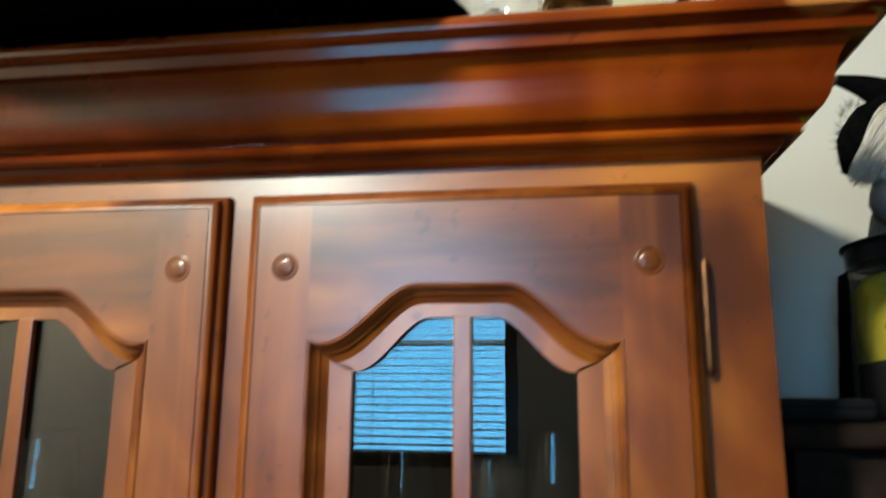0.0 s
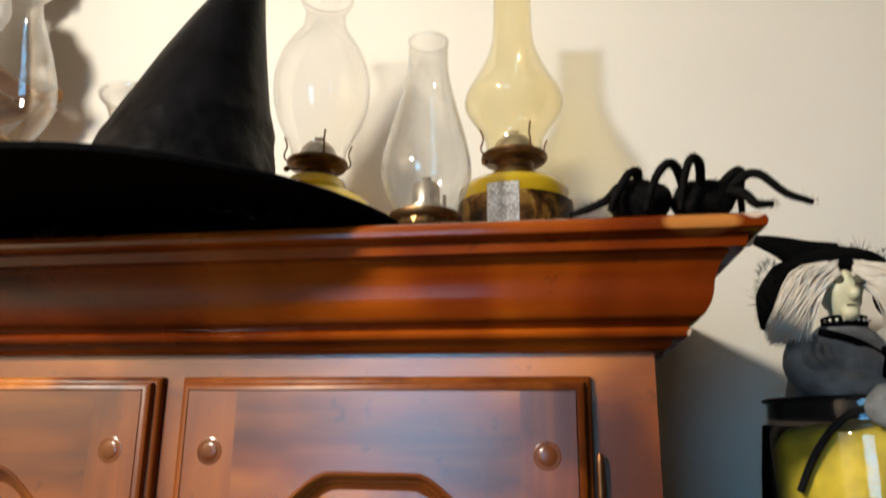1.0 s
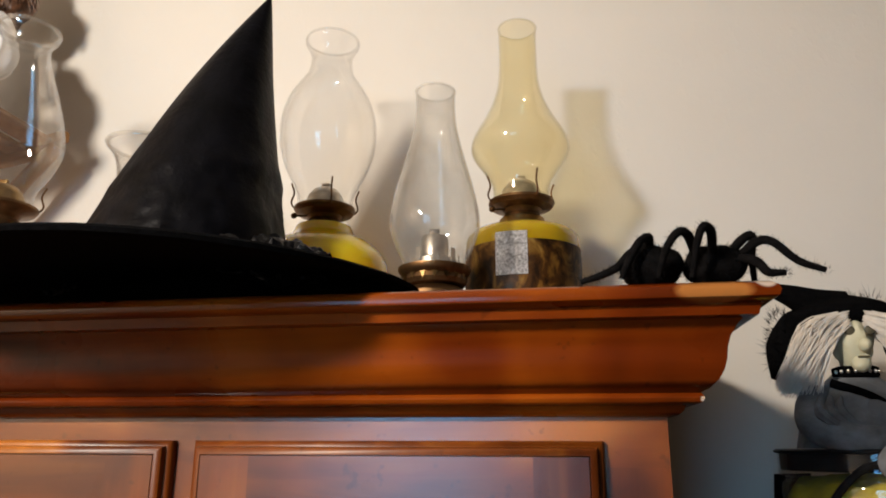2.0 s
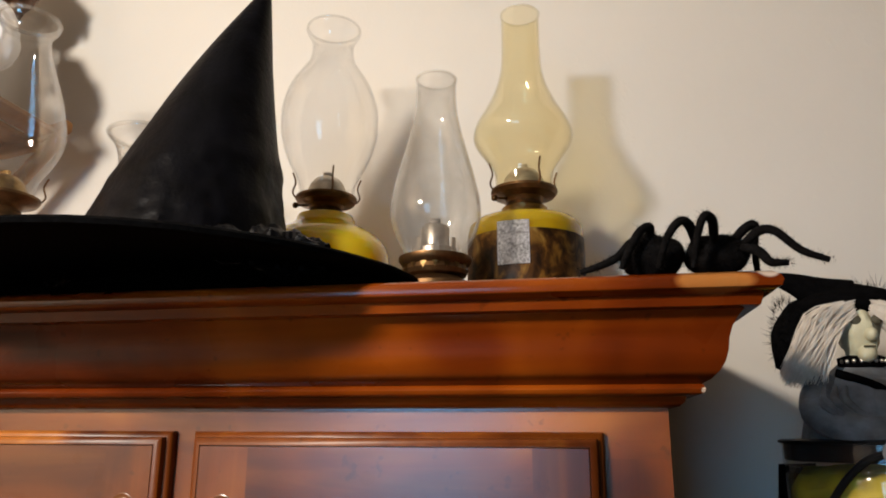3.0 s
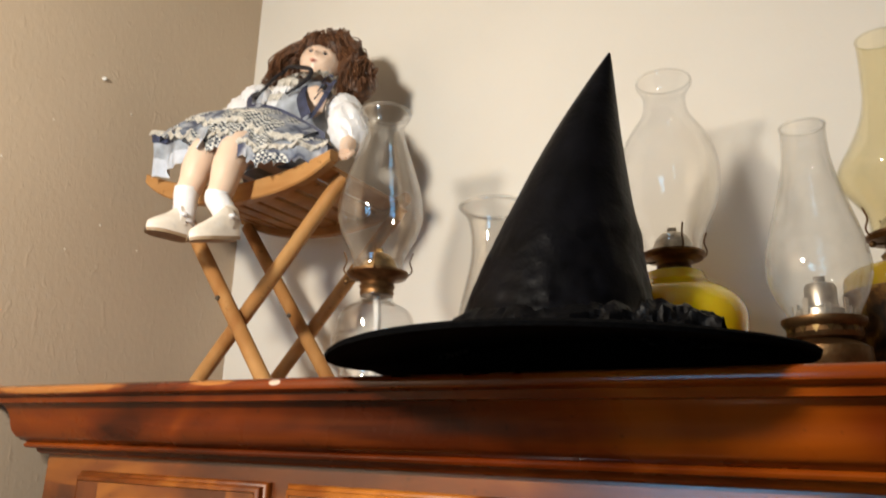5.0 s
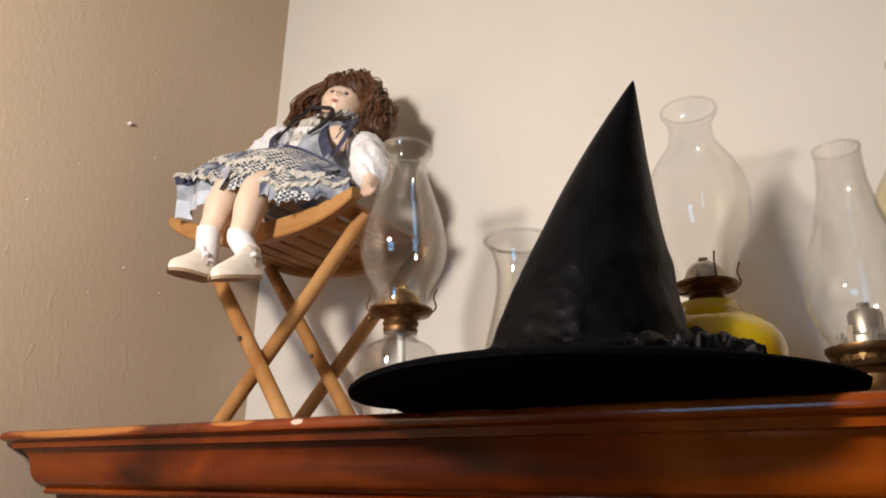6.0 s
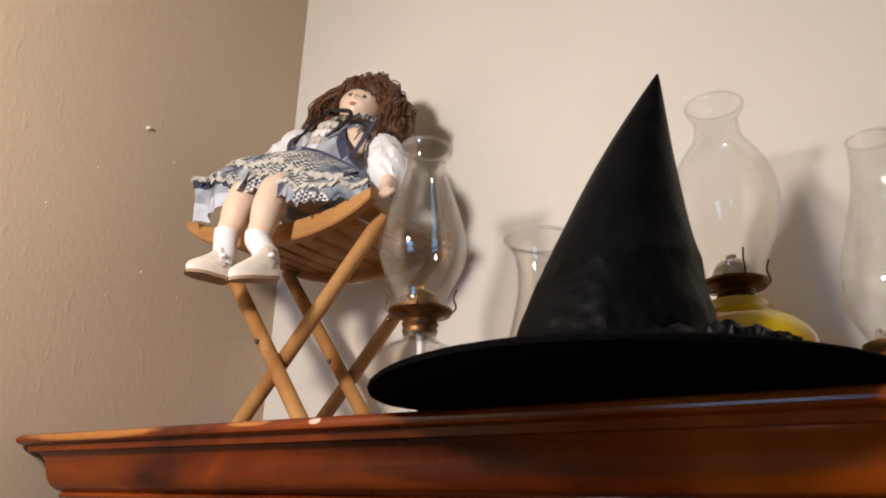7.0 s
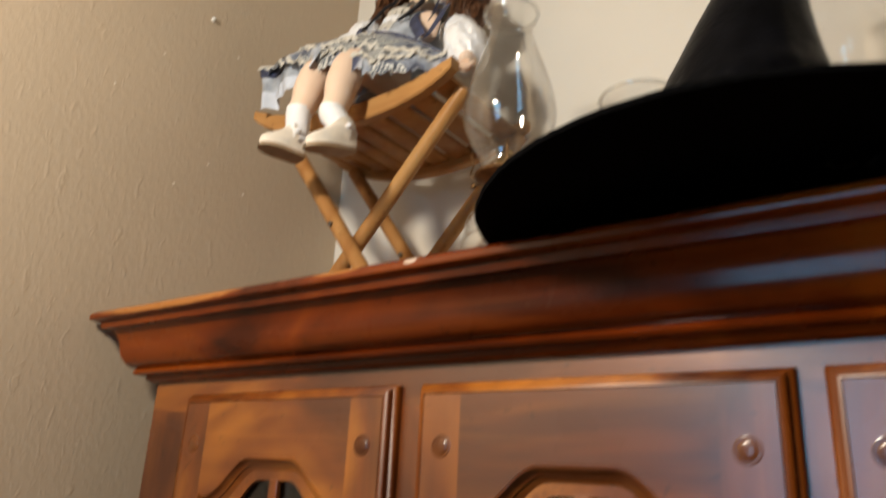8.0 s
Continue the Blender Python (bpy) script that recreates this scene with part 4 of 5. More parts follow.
def lock(path, spread, count, wave, thick=0.0014):
    """Strands that run together along a path, all in the same waves."""
    line = [Vector(p) for p in smooth_line(path, 5)]
    n, ph, turn = len(line), rng.uniform(0, 6), rng.uniform(1.2, 1.9)
    for _ in range(count):
        off = Vector((rng.gauss(0, 1), rng.gauss(0, 1), rng.gauss(0, 1))) * spread
        own = rng.uniform(-0.5, 0.5)
        pts = []
        for k, p in enumerate(line):
            q = k / (n - 1)
            grow = 0.35 + 0.65 * math.sin(math.pi * (0.15 + 0.72 * q))
            a = ph + own + 2 * math.pi * turn * q
            pts.append(p + off * grow + wave * min(1, 2 * q) * Vector((math.cos(a), 0.6 * math.sin(a), 0.8 * math.sin(a))))
        add(tube(pts, [thick * 0.8, thick, thick, thick * 0.35], 5, 1), 1)


for k in range(40):
    u = (k % 20) / 19
    outer = k // 20
    root = HEADM @ Vector((0.004 + 0.020 * rng.random(), -0.020 + 0.055 * u, 0.056 - 0.010 * u))
    side = HEADM @ Vector((0.056 + 0.010 * outer + rng.uniform(0, 0.012), -0.026 + 0.066 * u, 0.016 + rng.uniform(-0.01, 0.014)))
    end = Vector((-0.748 + 0.012 * outer + rng.uniform(-0.042, 0.024), 0.950 + 0.050 * u, 2.606 + rng.uniform(-0.018, 0.044)))
    mid = side.lerp(end, 0.5) + Vector((0.014 + 0.012 * outer, -0.006, 0.004))
    lock([root, side, mid, end], 0.0050, 20, rng.uniform(0.005, 0.010))
for k in range(34):
    u = (k % 17) / 16
    outer = k // 17
    root = HEADM @ Vector((-0.004 - 0.020 * rng.random(), -0.020 + 0.055 * u, 0.056 - 0.010 * u))
    side = HEADM @ Vector((-0.056 - 0.010 * outer - rng.uniform(0, 0.010), -0.012 + 0.055 * u, 0.020 + rng.uniform(-0.012, 0.012)))
    end = Vector((-0.960 + rng.uniform(-0.022, 0.050), 0.945 + 0.045 * u, 2.680 + rng.uniform(-0.018, 0.018)))
    lock([root, side, side.lerp(end, 0.55) + Vector((-0.004, -0.004, 0.002 + 0.008 * outer)), end], 0.0048, 18, rng.uniform(0.005, 0.010))
for k in range(26):
    a = -1.0 + 2.0 * k / 25
    root = HEADM @ Vector((0.012 * a, 0.010 + rng.uniform(-0.006, 0.012), 0.064 + rng.uniform(-0.004, 0.010)))
    brow = HEADM @ Vector((0.030 * a, -0.034, 0.050 - 0.004 * abs(a)))
    end = HEADM @ Vector((0.050 * a + rng.uniform(-0.004, 0.004), -0.040 + 0.024 * abs(a), 0.020 - 0.012 * abs(a)))
    lock([root, brow, end], 0.0030, 13, 0.0030, 0.0012)
for k in range(46):
    a = rng.uniform(0, 6.28)
    p = HEADM @ Vector((0.036 * math.cos(a), 0.012 + 0.030 * math.sin(a), 0.056))
    o = Vector((math.cos(a) * 0.9 + 0.2, 0, 0))
    lock([p, p + o * 0.016 + Vector((rng.uniform(-0.010, 0.010), -0.004, rng.uniform(0.008, 0.016))), p + o * 0.030 + Vector((0, -0.008, rng.uniform(-0.002, 0.010))), p + o * 0.050 + Vector((0, -0.008, rng.uniform(-0.034, -0.014)))], 0.0050, 14, 0.0045)

# puffed sleeves, cuffs and hands
for c, r, roll, seed in (((-0.724, 0.918, 2.532), (0.034, 0.036, 0.042), -30, 1), ((-0.690, 0.890, 2.482), (0.036, 0.038, 0.052), -14, 2), ((-0.960, 0.918, 2.610), (0.036, 0.034, 0.036), 40, 3), ((-0.985, 0.900, 2.585), (0.028, 0.028, 0.034), 25, 4)):
    sl = ball((0, 0, 0), r, 36)
    for v in sl.verts:
        d = v.co.normalized()
        v.co *= 1 + 0.10 * (1 - 2.2 * abs(noise.noise(Vector((5 * math.atan2(d.y, d.x), 2.0 * d.z, seed))))) + 0.06 * noise.noise(d * 3 + Vector((seed, 0, 0)))
    bmesh.ops.transform(sl, matrix=Matrix.Translation(c) @ pose(0, 0, 0, 0, roll, 0), verts=sl.verts)
    add(sl, 7)
add(tube([(-0.676, 0.874, 2.448), (-0.664, 0.852, 2.424), (-0.655, 0.838, 2.408)], [0.016, 0.012, 0.011], 14, 4), 0)
for k in range(4):
    add(tube([(-0.658 + 0.006 * k, 0.842, 2.410), (-0.654 + 0.007 * k, 0.828, 2.400), (-0.655 + 0.006 * k, 0.820, 2.390)], [0.0042, 0.0040, 0.0028], 8, 4), 0)

# skirt over the lap: three controlling lines, waist, lap and hem
WAIST = smooth_line([(-0.985, 0.885, 2.560), (-0.930, 0.866, 2.556), (-0.880, 0.850, 2.545), (-0.820, 0.845, 2.520), (-0.765, 0.850, 2.488), (-0.715, 0.868, 2.455)], 24)
LAP = smooth_line([(-1.060, 0.835, 2.535), (-0.985, 0.805, 2.528), (-0.905, 0.785, 2.498), (-0.835, 0.782, 2.482), (-0.770, 0.790, 2.445), (-0.695, 0.832, 2.430)], 24)
HEM = smooth_line([(-1.098, 0.790, 2.498), (-1.015, 0.752, 2.474), (-0.905, 0.742, 2.446), (-0.838, 0.742, 2.438), (-0.762, 0.752, 2.400), (-0.672, 0.812, 2.418)], 24)


def cloth(a, b, c, fold, seed, s0=0.0, s1=1.0, steps=16):
    rows = []
    for k in range(steps + 1):
        s = s0 + (s1 - s0) * k / steps
        row = []
        for j, (p, q, r) in enumerate(zip(a, b, c)):
            p, q, r = Vector(p), Vector(q), Vector(r)
            m = q * 2 - (p + r) / 2
            v = p * (1 - s) ** 2 + m * 2 * s * (1 - s) + r * s * s
            u = j / (len(a) - 1)
            w = 1 - 2.2 * abs(noise.noise(Vector((13 * u + seed, 1.5 * s, seed)))) + 0.6 * noise.noise(Vector((30 * u, 2 * s, seed + 3)))
            row.append(v + Vector((0.004 * w * s, -0.5 * fold * w * s, fold * w * (0.25 + s))))
        rows.append(row)
    return rows


main = cloth(WAIST, LAP, HEM, 0.009, 1.0)
add(loft(main, False), 2)
under = [[v + Vector((0.002, 0.012, -0.010)) for v in row] for row in cloth(WAIST, LAP, HEM, 0.007, 6.0)]
add(loft(under, False), 9)
ruffle([tuple(v) for v in main[-1][24:]], 0.011, 0.005, 26, 3)
ruffle([tuple(v) for v in main[-1][40:]], 0.030, 0.003, 12, 2, -0.004)
apron = [[v + Vector((0, -0.003, 0.006)) for v in row] for row in cloth(WAIST[14:112], LAP[14:112], HEM[14:112], 0.007, 3.0, 0.0, 0.62, 12)]
add(loft(apron, False), 2)
ruffle([tuple(v) for v in apron[-1]], 0.014, 0.006, 21, 3)
ruffle([tuple(v) for v in apron[5][10:60]], 0.006, 0.003, 14, 3, 0.003)
# navy sash at the waist
add(loft([[Vector(p) + Vector((0, -0.004 - h * 0.2, h)) for p in WAIST[6:118]] for h in (-0.008, -0.002, 0.006, 0.012)], False), 9)
# petticoat that hangs from the skirt's open side
flap = []
for k in range(13):
    s = k / 12
    flap.append([Vector((-1.098 + 0.215 * u + 0.035 * s * (1 - u), 0.786 - 0.048 * u - 0.010 * s, 2.512 - 0.050 * u - (0.108 - 0.062 * u) * s)) + Vector((0.003 * math.sin(19 * u + 4 * s), -0.007 * math.sin(13 * u + 2) - 0.006 * s * math.sin(27 * u), 0.003 * s * math.sin(22 * u))) for u in [j / 60 for j in range(61)]])
add(loft(flap[:8], False), 6)
add(loft([[v + Vector((0, -0.001, 0)) for v in row] for row in flap[7:]], False), 11)
add(loft([[v + Vector((0, -0.003, 0.002)) for v in row[:24]] for row in flap[:4]], False), 9)
ruffle([tuple(v) for v in flap[0][:44]], 0.012, 0.008, 9, 3, 0.006)

# bodice: lace collar and jabot, straps, black tied ribbon
for drop, r0, r1 in ((0.0, 0.026, 0.056), (0.010, 0.040, 0.068)):
    rows = []
    for k in range(6):
        q = k / 5
        r = r0 + (r1 - r0) * q
        rows.append([(-0.838 + r * math.cos(a) * (1 + 0.05 * q * math.sin(17 * a)), 0.938 + 0.72 * r * math.sin(a), 2.654 - drop - 0.012 * q + 0.10 * r * math.sin(a) + 0.005 * q * math.sin(17 * a)) for a in [2 * math.pi * j / 120 for j in range(120)]])
    add(loft(rows, True), 3)
for k in range(5):
    z = 2.628 - 0.017 * k
    ruffle([(-0.880 + 0.055 * u - 0.006 * k, 0.893 - 0.005 * k - 0.008 * math.sin(math.pi * u), z - 0.010 * u) for u in [j / 30 for j in range(31)]], 0.020, 0.007, 4, 3 if k % 2 == 0 else 7)


def strap(points, width, i):
    line = [Vector(p) for p in smooth_line(points, 8)]
    add(loft([[p + Vector((w * 0.9, 0.002 * abs(w) / width, w * 0.3)) for p in line] for w in (-width, 0.0, width)], False), i)


strap([(-0.945, 0.905, 2.632), (-0.935, 0.872, 2.600), (-0.915, 0.852, 2.566), (-0.900, 0.842, 2.548)], 0.008, 9)
strap([(-0.905, 0.905, 2.640), (-0.900, 0.870, 2.605), (-0.888, 0.850, 2.568), (-0.875, 0.838, 2.545)], 0.010, 6)
strap([(-0.812, 0.892, 2.600), (-0.796, 0.868, 2.566), (-0.776, 0.852, 2.535), (-0.758, 0.845, 2.505)], 0.012, 9)
strap([(-0.748, 0.900, 2.600), (-0.738, 0.876, 2.566), (-0.740, 0.858, 2.530), (-0.752, 0.848, 2.500)], 0.012, 9)
for z in (2.585, 2.565, 2.545):
    strap([(-0.756, 0.876 - (2.585 - z) * 0.4, z), (-0.735, 0.872 - (2.585 - z) * 0.4, z + 0.012), (-0.722, 0.872 - (2.585 - z) * 0.4, z + 0.004)], 0.0026, 9)
add(tube([(-0.875, 0.900, 2.652), (-0.850, 0.888, 2.652), (-0.815, 0.886, 2.640), (-0.792, 0.886, 2.630), (-0.790, 0.882, 2.612), (-0.806, 0.872, 2.592), (-0.828, 0.862, 2.574)], [0.0036, 0.0032, 0.0044, 0.0042, 0.0046, 0.0038, 0.0030], 10, 6), 5)
add(tube([(-0.875, 0.900, 2.652), (-0.880, 0.880, 2.630), (-0.892, 0.866, 2.600), (-0.900, 0.852, 2.575)], [0.0040, 0.0030, 0.0034, 0.0030], 8, 6), 5)

# legs, socks, buckled shoes
for knee, ankle, heel, toe in (((-0.908, 0.762, 2.432), (-0.912, 0.728, 2.338), (-0.900, 0.730, 2.256), (-0.918, 0.660, 2.258)), ((-0.834, 0.762, 2.424), (-0.832, 0.728, 2.318), (-0.796, 0.738, 2.246), (-0.806, 0.655, 2.226))):
    k, an, h, t = Vector(knee), Vector(ankle), Vector(heel), Vector(toe)
    add(tube([Vector((k.x + 0.01, 0.87, 2.44)), k + Vector((0, 0.012, 0.008)), k.lerp(an, 0.35) + Vector((0, -0.004, 0)), k.lerp(an, 0.75), an], [0.034, 0.029, 0.0285, 0.023, 0.0205], 20, 6), 0)
    foot = h + Vector((0, -0.010, 0.020))
    add(tube([an + Vector((0, 0, 0.010)), an + Vector((0, 0, -0.002)), an.lerp(foot, 0.35), an.lerp(foot, 0.7), foot], [0.0212, 0.0215, 0.0200, 0.0195, 0.0185], 18, 4), 7)
    d = t - h
    sd = Vector((-d.y, d.x, 0)).normalized()
    upper, sole = [], []
    for s, w, hh in ((-0.06, 0.0010, 0.026), (-0.05, 0.0100, 0.040), (0.00, 0.0165, 0.052), (0.10, 0.0185, 0.058), (0.24, 0.0185, 0.057), (0.36, 0.0190, 0.049), (0.52, 0.0205, 0.037), (0.70, 0.0195, 0.028), (0.86, 0.0150, 0.021), (0.96, 0.0085, 0.015), (1.0, 0.0010, 0.008)):
        c = h + d * s
        upper.append([c + sd * w * math.cos(a) * (1 - 0.30 * max(0, math.sin(a))) + Vector((0, 0, hh * max(0.0, math.sin(a)) ** 0.8)) for a in [2 * math.pi * j / 28 for j in range(28)]])
        sole.append([c + sd * (w + 0.0016) * x + Vector((0, 0, z)) for x, z in ((-1, 0.0006), (1, 0.0006), (1, -0.0050), (-1, -0.0050))])
    add(loft(upper, True), 4)
    add(loft(sole, True), 10)
    c = h + d * 0.26
    band = [c + sd * x + Vector((0, 0, z)) for x, z in ((0.0200, 0.016), (0.0190, 0.034), (0.013, 0.050), (0, 0.056), (-0.013, 0.050), (-0.0190, 0.034), (-0.0200, 0.016))]
    add(loft([[p + d.normalized() * w for p in band] for w in (-0.0045, 0.0, 0.0045)], False), 4)
    add(ball(c + sd * 0.0205 + Vector((0, 0, 0.034)), (0.0060, 0.0060, 0.0046), 14), 7)
doll = part("doll", join(*bits), [M_SKIN, M_CURL, M_CHECK, M_LACE, M_SHOE, M_RIBBON, M_GREY, M_SATIN, M_LIP, M_NAVY, M_SOLE, M_PALE])
tagged(doll, "brown-curled doll in blue checked lace dress, seated on stool", "doll")

# ---- dark furniture right of the cabinet, with the jar and witch figure ----
SHELF = 1.668
rack = thing("tall_dresser", (0.62, 1.0, 0), "tall dark wooden dresser with rounded top edge", "dresser")
part("body", box(0.335, 1.05, 0.815, 1.120, 0.0, SHELF - 0.026, 0.004), M_DARKWOOD, rack)
part("top", box(0.312, 1.08, 0.795, 1.126, SHELF - 0.025, SHELF, 0.010, 3), M_DARKWOOD, rack, "worn brown top board")
M_BLACK = plain("black_leatherette", (0.010, 0.010, 0.011), 0.55, 0, 0.3, 60, 0.3, spec=0.07)
pouch = thing("black_pouch", (0.365, 0.83, SHELF), "small black rounded soft pouch", "pouch")
part("body", box(0.318, 0.412, 0.800, 0.862, SHELF + 0.0005, SHELF + 0.020, 0.009, 3), M_BLACK, pouch)
part("flap", box(0.322, 0.408, 0.798, 0.830, SHELF + 0.012, SHELF + 0.0225, 0.004, 2), M_BLACK, pouch)

JX, JY, JR = 0.552, 0.930, 0.106
M_YCLOTH = plain("yellow_cloth_fill", (0.62, 0.46, 0.02), 0.7, 0, 0.35, 22, 0.6)
jar = thing("glass_jar", (JX, JY, SHELF), "large glass jar with black lid and yellow filling", "jar")
part("body", shell(JX, JY, [(JR * 0.9, SHELF + 0.001), (JR, SHELF + 0.012), (JR, SHELF + 0.05), (JR, SHELF + 0.12), (JR, SHELF + 0.155), (JR * 0.97, SHELF + 0.163), (JR * 0.985, SHELF + 0.170), (JR * 0.985, SHELF + 0.192)], 0.003), M_GLASS, jar, "clear glass jar wall")
part("lid", lathe(JX, JY, [(JR * 0.93, SHELF + 0.172), (JR * 0.965, SHELF + 0.173), (JR * 0.965, SHELF + 0.191), (JR * 1.02, SHELF + 0.1925), (JR * 1.02, SHELF + 0.195), (JR * 0.98, SHELF + 0.1965)], 48), M_BLACK, jar, "black jar lid")
bm = lathe(JX, JY, [(JR * 0.93, SHELF + 0.055), (JR * 0.955, SHELF + 0.075), (JR * 0.955, SHELF + 0.145), (JR * 0.86, SHELF + 0.162), (JR * 0.5, SHELF + 0.168)], 48)
for v in bm.verts:
    v.co += Vector((v.co.x - JX, v.co.y - JY, 0)) * 0.04 * (noise.noise(v.co * 28) - 0.6) + Vector((0, 0, 0.010 * noise.noise(v.co * 20)))
part("filling", bm, M_YCLOTH, jar, "bright yellow crumpled filling")
part("base_filling", lathe(JX, JY, [(JR * 0.90, SHELF + 0.005), (JR * 0.95, SHELF + 0.014), (JR * 0.95, SHELF + 0.058), (JR * 0.90, SHELF + 0.064)], 48), M_BLACK, jar)
arc = [(-150, 0.095), (-140, 0.128), (-128, 0.158), (-115, 0.178), (-98, 0.184), (-80, 0.182)]
part("wire_handle", tube([(JX + (JR + 0.003) * math.cos(radians(a)), JY + (JR + 0.003) * math.sin(radians(a)), SHELF + h) for a, h in arc], 0.0042, 8, 6), M_BLACK, jar)
cloak = thing("black_cloth", (JX - 0.1, JY, SHELF), "black cloth hanging around the side of the jar", "cloth")
rows = []
for z, out in ((0.0008, 0.016), (0.05, 0.011), (0.11, 0.007), (0.150, 0.0045), (0.166, 0.0035)):
    ring = [(a, JR + out + 0.004 * math.sin(a * 9 + z * 20)) for a in [radians(112 + 64 * j / 26) for j in range(27)]]
    rows.append([(JX + r * math.cos(a), JY + r * math.sin(a), SHELF + z) for a, r in ring] + [(JX + (r - 0.0022) * math.cos(a), JY + (r - 0.0022) * math.sin(a), SHELF + z) for a, r in ring[::-1]])
part("drape", loft(rows, True), M_HATFELT, cloak)

# witch figure: one shape. 0 black, 1 hair, 2 face, 3 dress, 4 bell
M_WHAIR = plain("white_doll_hair", (0.66, 0.60, 0.52), 0.8, 0, 0.15, 60, 0.2)
M_WFACE = plain("pale_green_face", (0.58, 0.55, 0.38), 0.5, 0, 0.12, 30, 0.2)
M_SOCKET = plain("dull_dark_socket", (0.09, 0.08, 0.05), 0.7)
M_WDRESS = plain("grey_doll_dress", (0.155, 0.16, 0.165), 0.6, 0, 0.5, 34, 0.7)
bits = []
WX, WY, WZ = 0.532, 0.908, SHELF + 0.197
add(tube([(WX, WY, WZ), (WX, WY, WZ + 0.03), (WX, WY, WZ + 0.062), (WX, WY, WZ + 0.088)], [0.078, 0.070, 0.052, 0.020], 22, 5), 3)
add(ball((WX + 0.040, WY - 0.048, WZ + 0.022), (0.046, 0.026, 0.030), 22, 0.008, 40), 0)
add(ball((WX + 0.006, WY - 0.052, WZ + 0.030), (0.024, 0.020, 0.028), 18, 0.006, 40), 3)
for fx in (-0.058, -0.046, -0.034):
    add(tube([(WX + fx, WY - 0.044, WZ + 0.056), (WX + fx - 0.006, WY - 0.060, WZ + 0.036), (WX + fx + 0.018, WY - 0.074, WZ + 0.016)], [0.003, 0.0075, 0.004], 8, 5), 3)
add(tube([(WX - 0.050, WY - 0.01, WZ + 0.062), (WX - 0.066, WY - 0.035, WZ + 0.030), (WX - 0.035, WY - 0.066, WZ + 0.010), (WX + 0.005, WY - 0.07, WZ + 0.012)], [0.020, 0.022, 0.018, 0.012], 14, 5), 3)
add(tube([(WX + 0.055, WY - 0.01, WZ + 0.062), (WX + 0.070, WY - 0.035, WZ + 0.030), (WX + 0.045, WY - 0.066, WZ + 0.010)], [0.020, 0.022, 0.016], 14, 5), 3)
add(tube([(WX - 0.040, WY - 0.035, WZ + 0.072), (WX + 0.0, WY - 0.056, WZ + 0.055), (WX + 0.045, WY - 0.058, WZ + 0.026)], 0.005, 8, 5), 0)
add(ball((WX + 0.050, WY - 0.02, WZ + 0.058), (0.026, 0.022, 0.020), 14, 0.006, 50), 1)
add(lathe(WX, WY - 0.012, [(0.022, WZ + 0.078), (0.028, WZ + 0.080), (0.028, WZ + 0.090), (0.022, WZ + 0.092)], 24, closed=True), 0)
for k in range(9):
    a = radians(200 + 17 * k)
    add(ball((WX + 0.029 * math.cos(a), WY - 0.012 + 0.029 * math.sin(a), WZ + 0.085), 0.0024, 8), 4)
FACEC = Vector((WX - 0.002, WY - 0.020, WZ + 0.118))
add(ball(FACEC, (0.024, 0.029, 0.036), 24, 0.006, 70), 2)
add(ball(FACEC + Vector((0.004, -0.030, -0.005)), (0.008, 0.011, 0.008), 12), 2)
add(ball(FACEC + Vector((0.0, -0.021, -0.025)), (0.012, 0.012, 0.010), 12), 2)
for sx in (-0.012, 0.016):
    add(ball(FACEC + Vector((sx * 0.9, -0.0265, 0.012)), (0.0070, 0.0034, 0.0056), 10), 5)
add(ball((WX + 0.040, WY - 0.098, WZ - 0.014), (0.060, 0.018, 0.030), 24, 0.008, 40), 3)
add(tube([FACEC + Vector((x, -0.0325, -0.0185)) for x in (-0.007, 0.0, 0.007)], 0.0012, 6, 3), 5)
rng = random.Random(5)
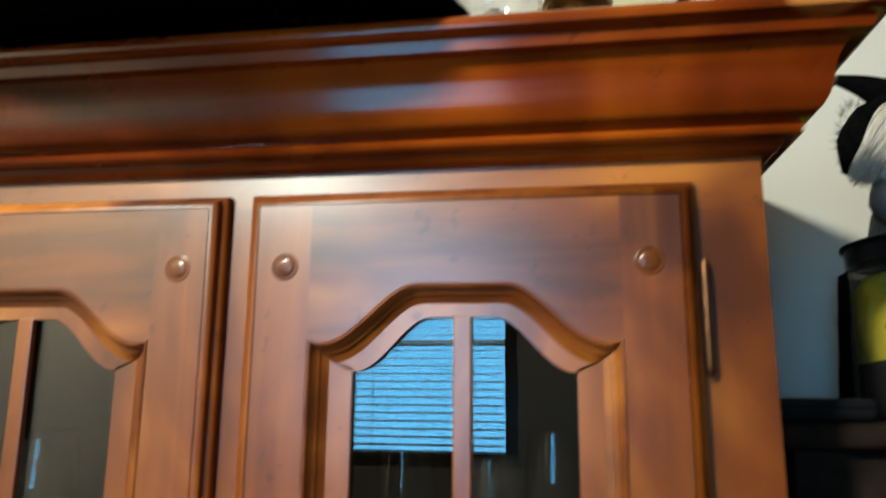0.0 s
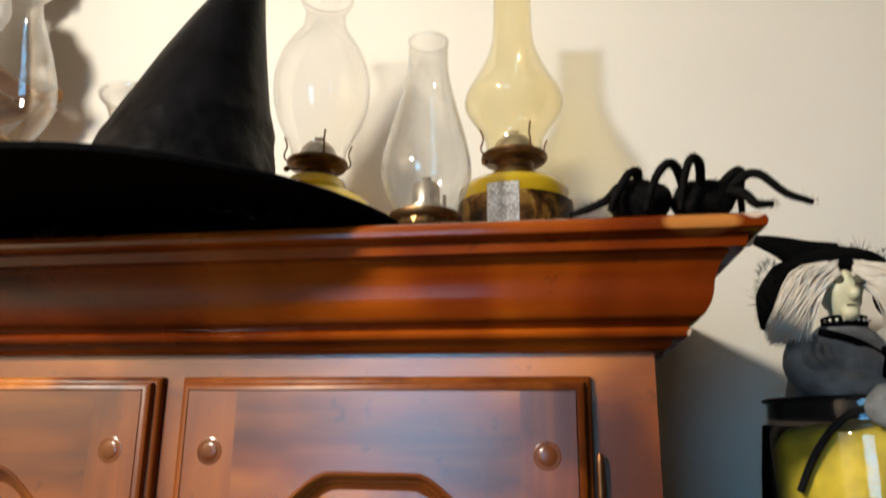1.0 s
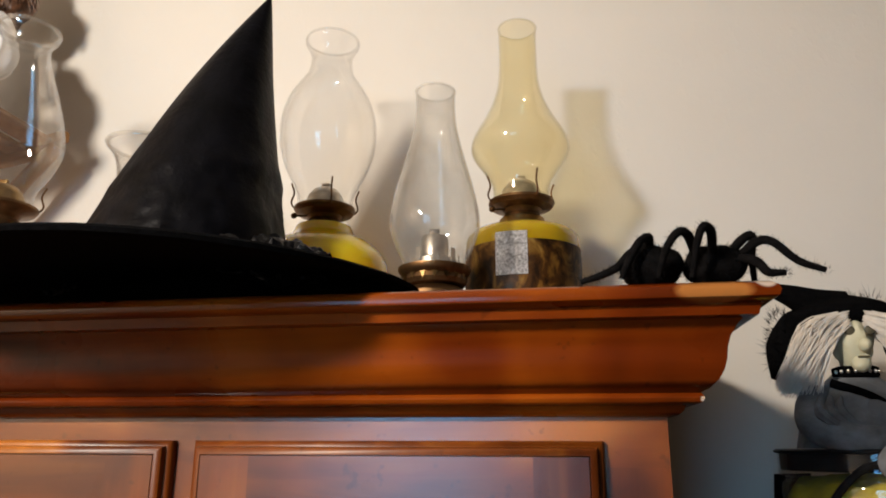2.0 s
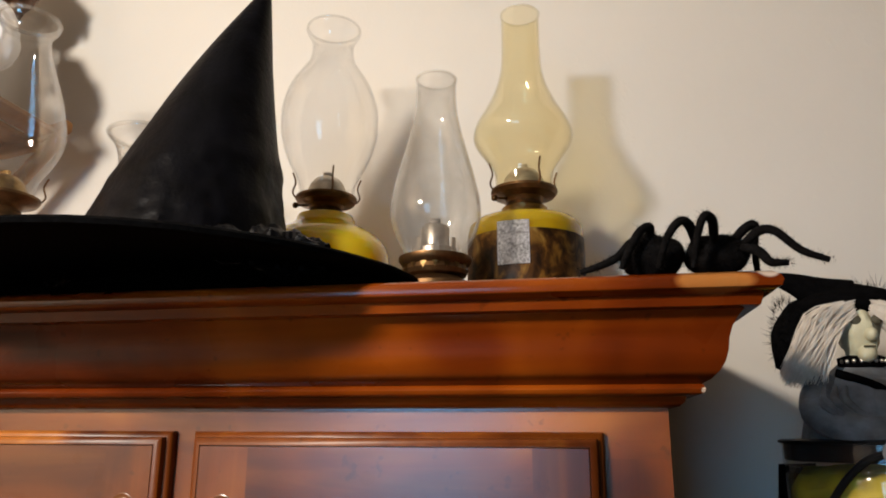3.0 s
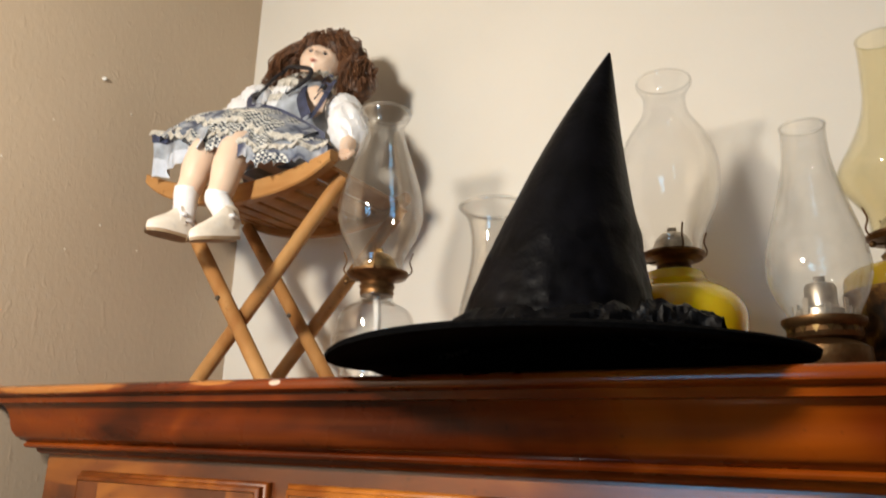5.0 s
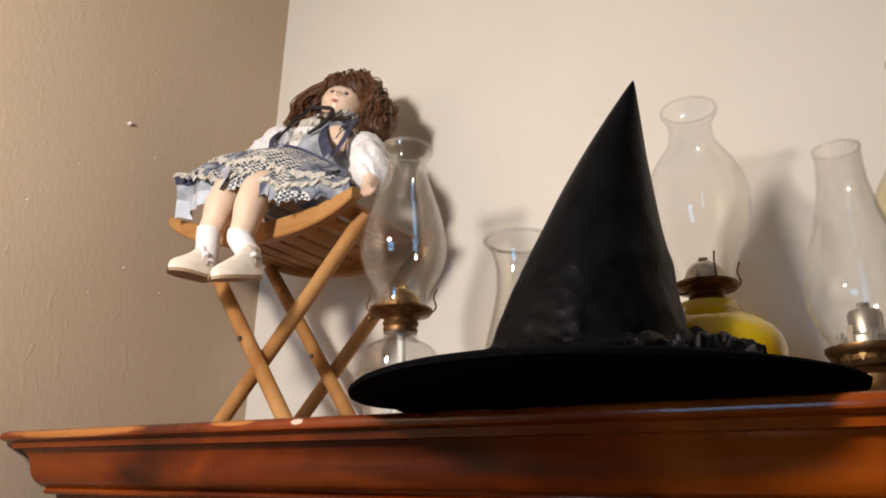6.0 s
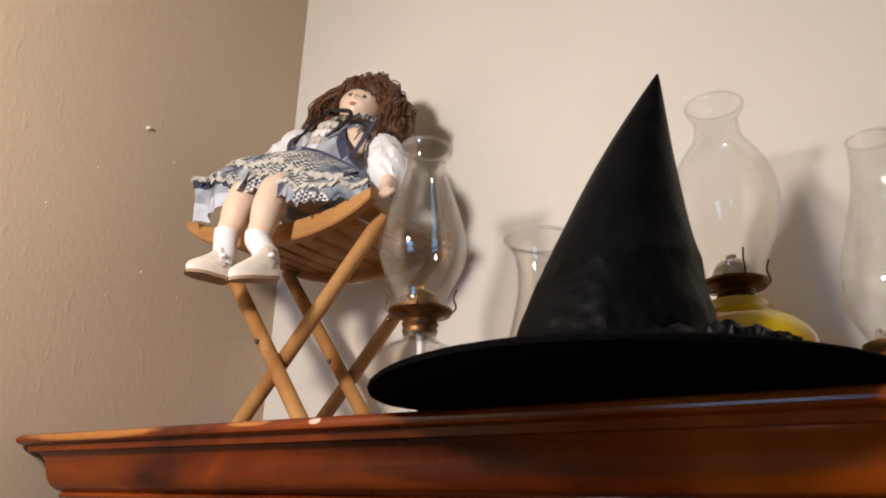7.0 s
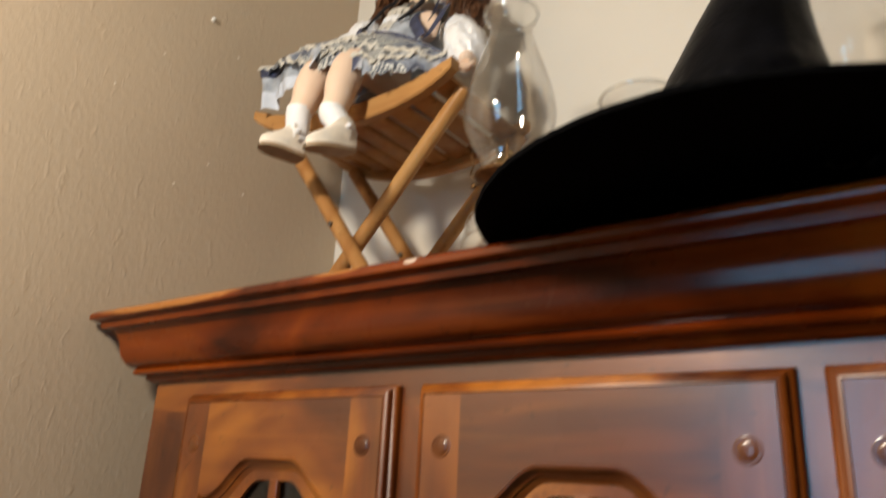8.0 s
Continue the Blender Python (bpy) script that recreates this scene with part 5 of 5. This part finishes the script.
for side in (-1, 1):
    for k in range(900):
        lift = rng.random()
        a = FACEC + Vector((side * (0.008 + rng.uniform(0, 0.016)), -0.018 + rng.uniform(-0.012, 0.016), 0.018 + 0.016 * lift))
        b = Vector((WX + side * (0.052 + 0.048 * rng.random()), WY - 0.018 + rng.uniform(-0.022, 0.020), WZ + 0.058 + 0.018 * lift + rng.uniform(-0.004, 0.010)))
        m_ = a.lerp(b, 0.45) + Vector((side * (0.004 + 0.010 * lift), -0.010 + rng.uniform(-0.006, 0.004), 0.004 + 0.014 * lift))
        add(tube([a, m_, b], [0.0007, 0.0010, 0.0004], 4, 3), 1)
# hat with a bent tip, a bell and a feathery fringe
add(ball((WX - 0.002, WY, WZ + 0.152), (0.066, 0.050, 0.022), 22, 0.006, 40), 0)
add(tube([(WX - 0.030, WY + 0.004, WZ + 0.150), (WX - 0.058, WY + 0.010, WZ + 0.136), (WX - 0.080, WY + 0.012, WZ + 0.112), (WX - 0.094, WY + 0.012, WZ + 0.080)], [0.020, 0.028, 0.024, 0.006], 14, 6), 0)
add(ball((WX + 0.068, WY + 0.006, WZ + 0.124), (0.020, 0.030, 0.036), 18, 0.006, 40), 0)
add(tube([(WX - 0.005, WY, WZ + 0.155), (WX - 0.035, WY, WZ + 0.166), (WX - 0.070, WY - 0.004, WZ + 0.180), (WX - 0.102, WY - 0.006, WZ + 0.189)], [0.030, 0.022, 0.013, 0.006], 14, 6), 0)
add(ball((WX - 0.109, WY - 0.006, WZ + 0.189), 0.0085, 14), 4)
add(fuzz([((WX - 0.082, WY + 0.006, WZ + 0.118), (0.018, 0.03, 0.045))], 520, 0.012, 0.0007), 0)
add(fuzz([((WX + 0.025, WY, WZ + 0.160), (0.055, 0.03, 0.016))], 520, 0.012, 0.0007), 0)
whole = join(*bits)
bmesh.ops.scale(whole, vec=(0.88, 0.88, 1.0), space=Matrix.Translation((-WX, -WY, 0)), verts=whole.verts)
witch = part("witch_figure", whole, [M_HATFELT, M_WHAIR, M_WFACE, M_WDRESS, M_TIN, M_SOCKET])
tagged(witch, "small witch figure with white hair and black hat on jar", "figure")
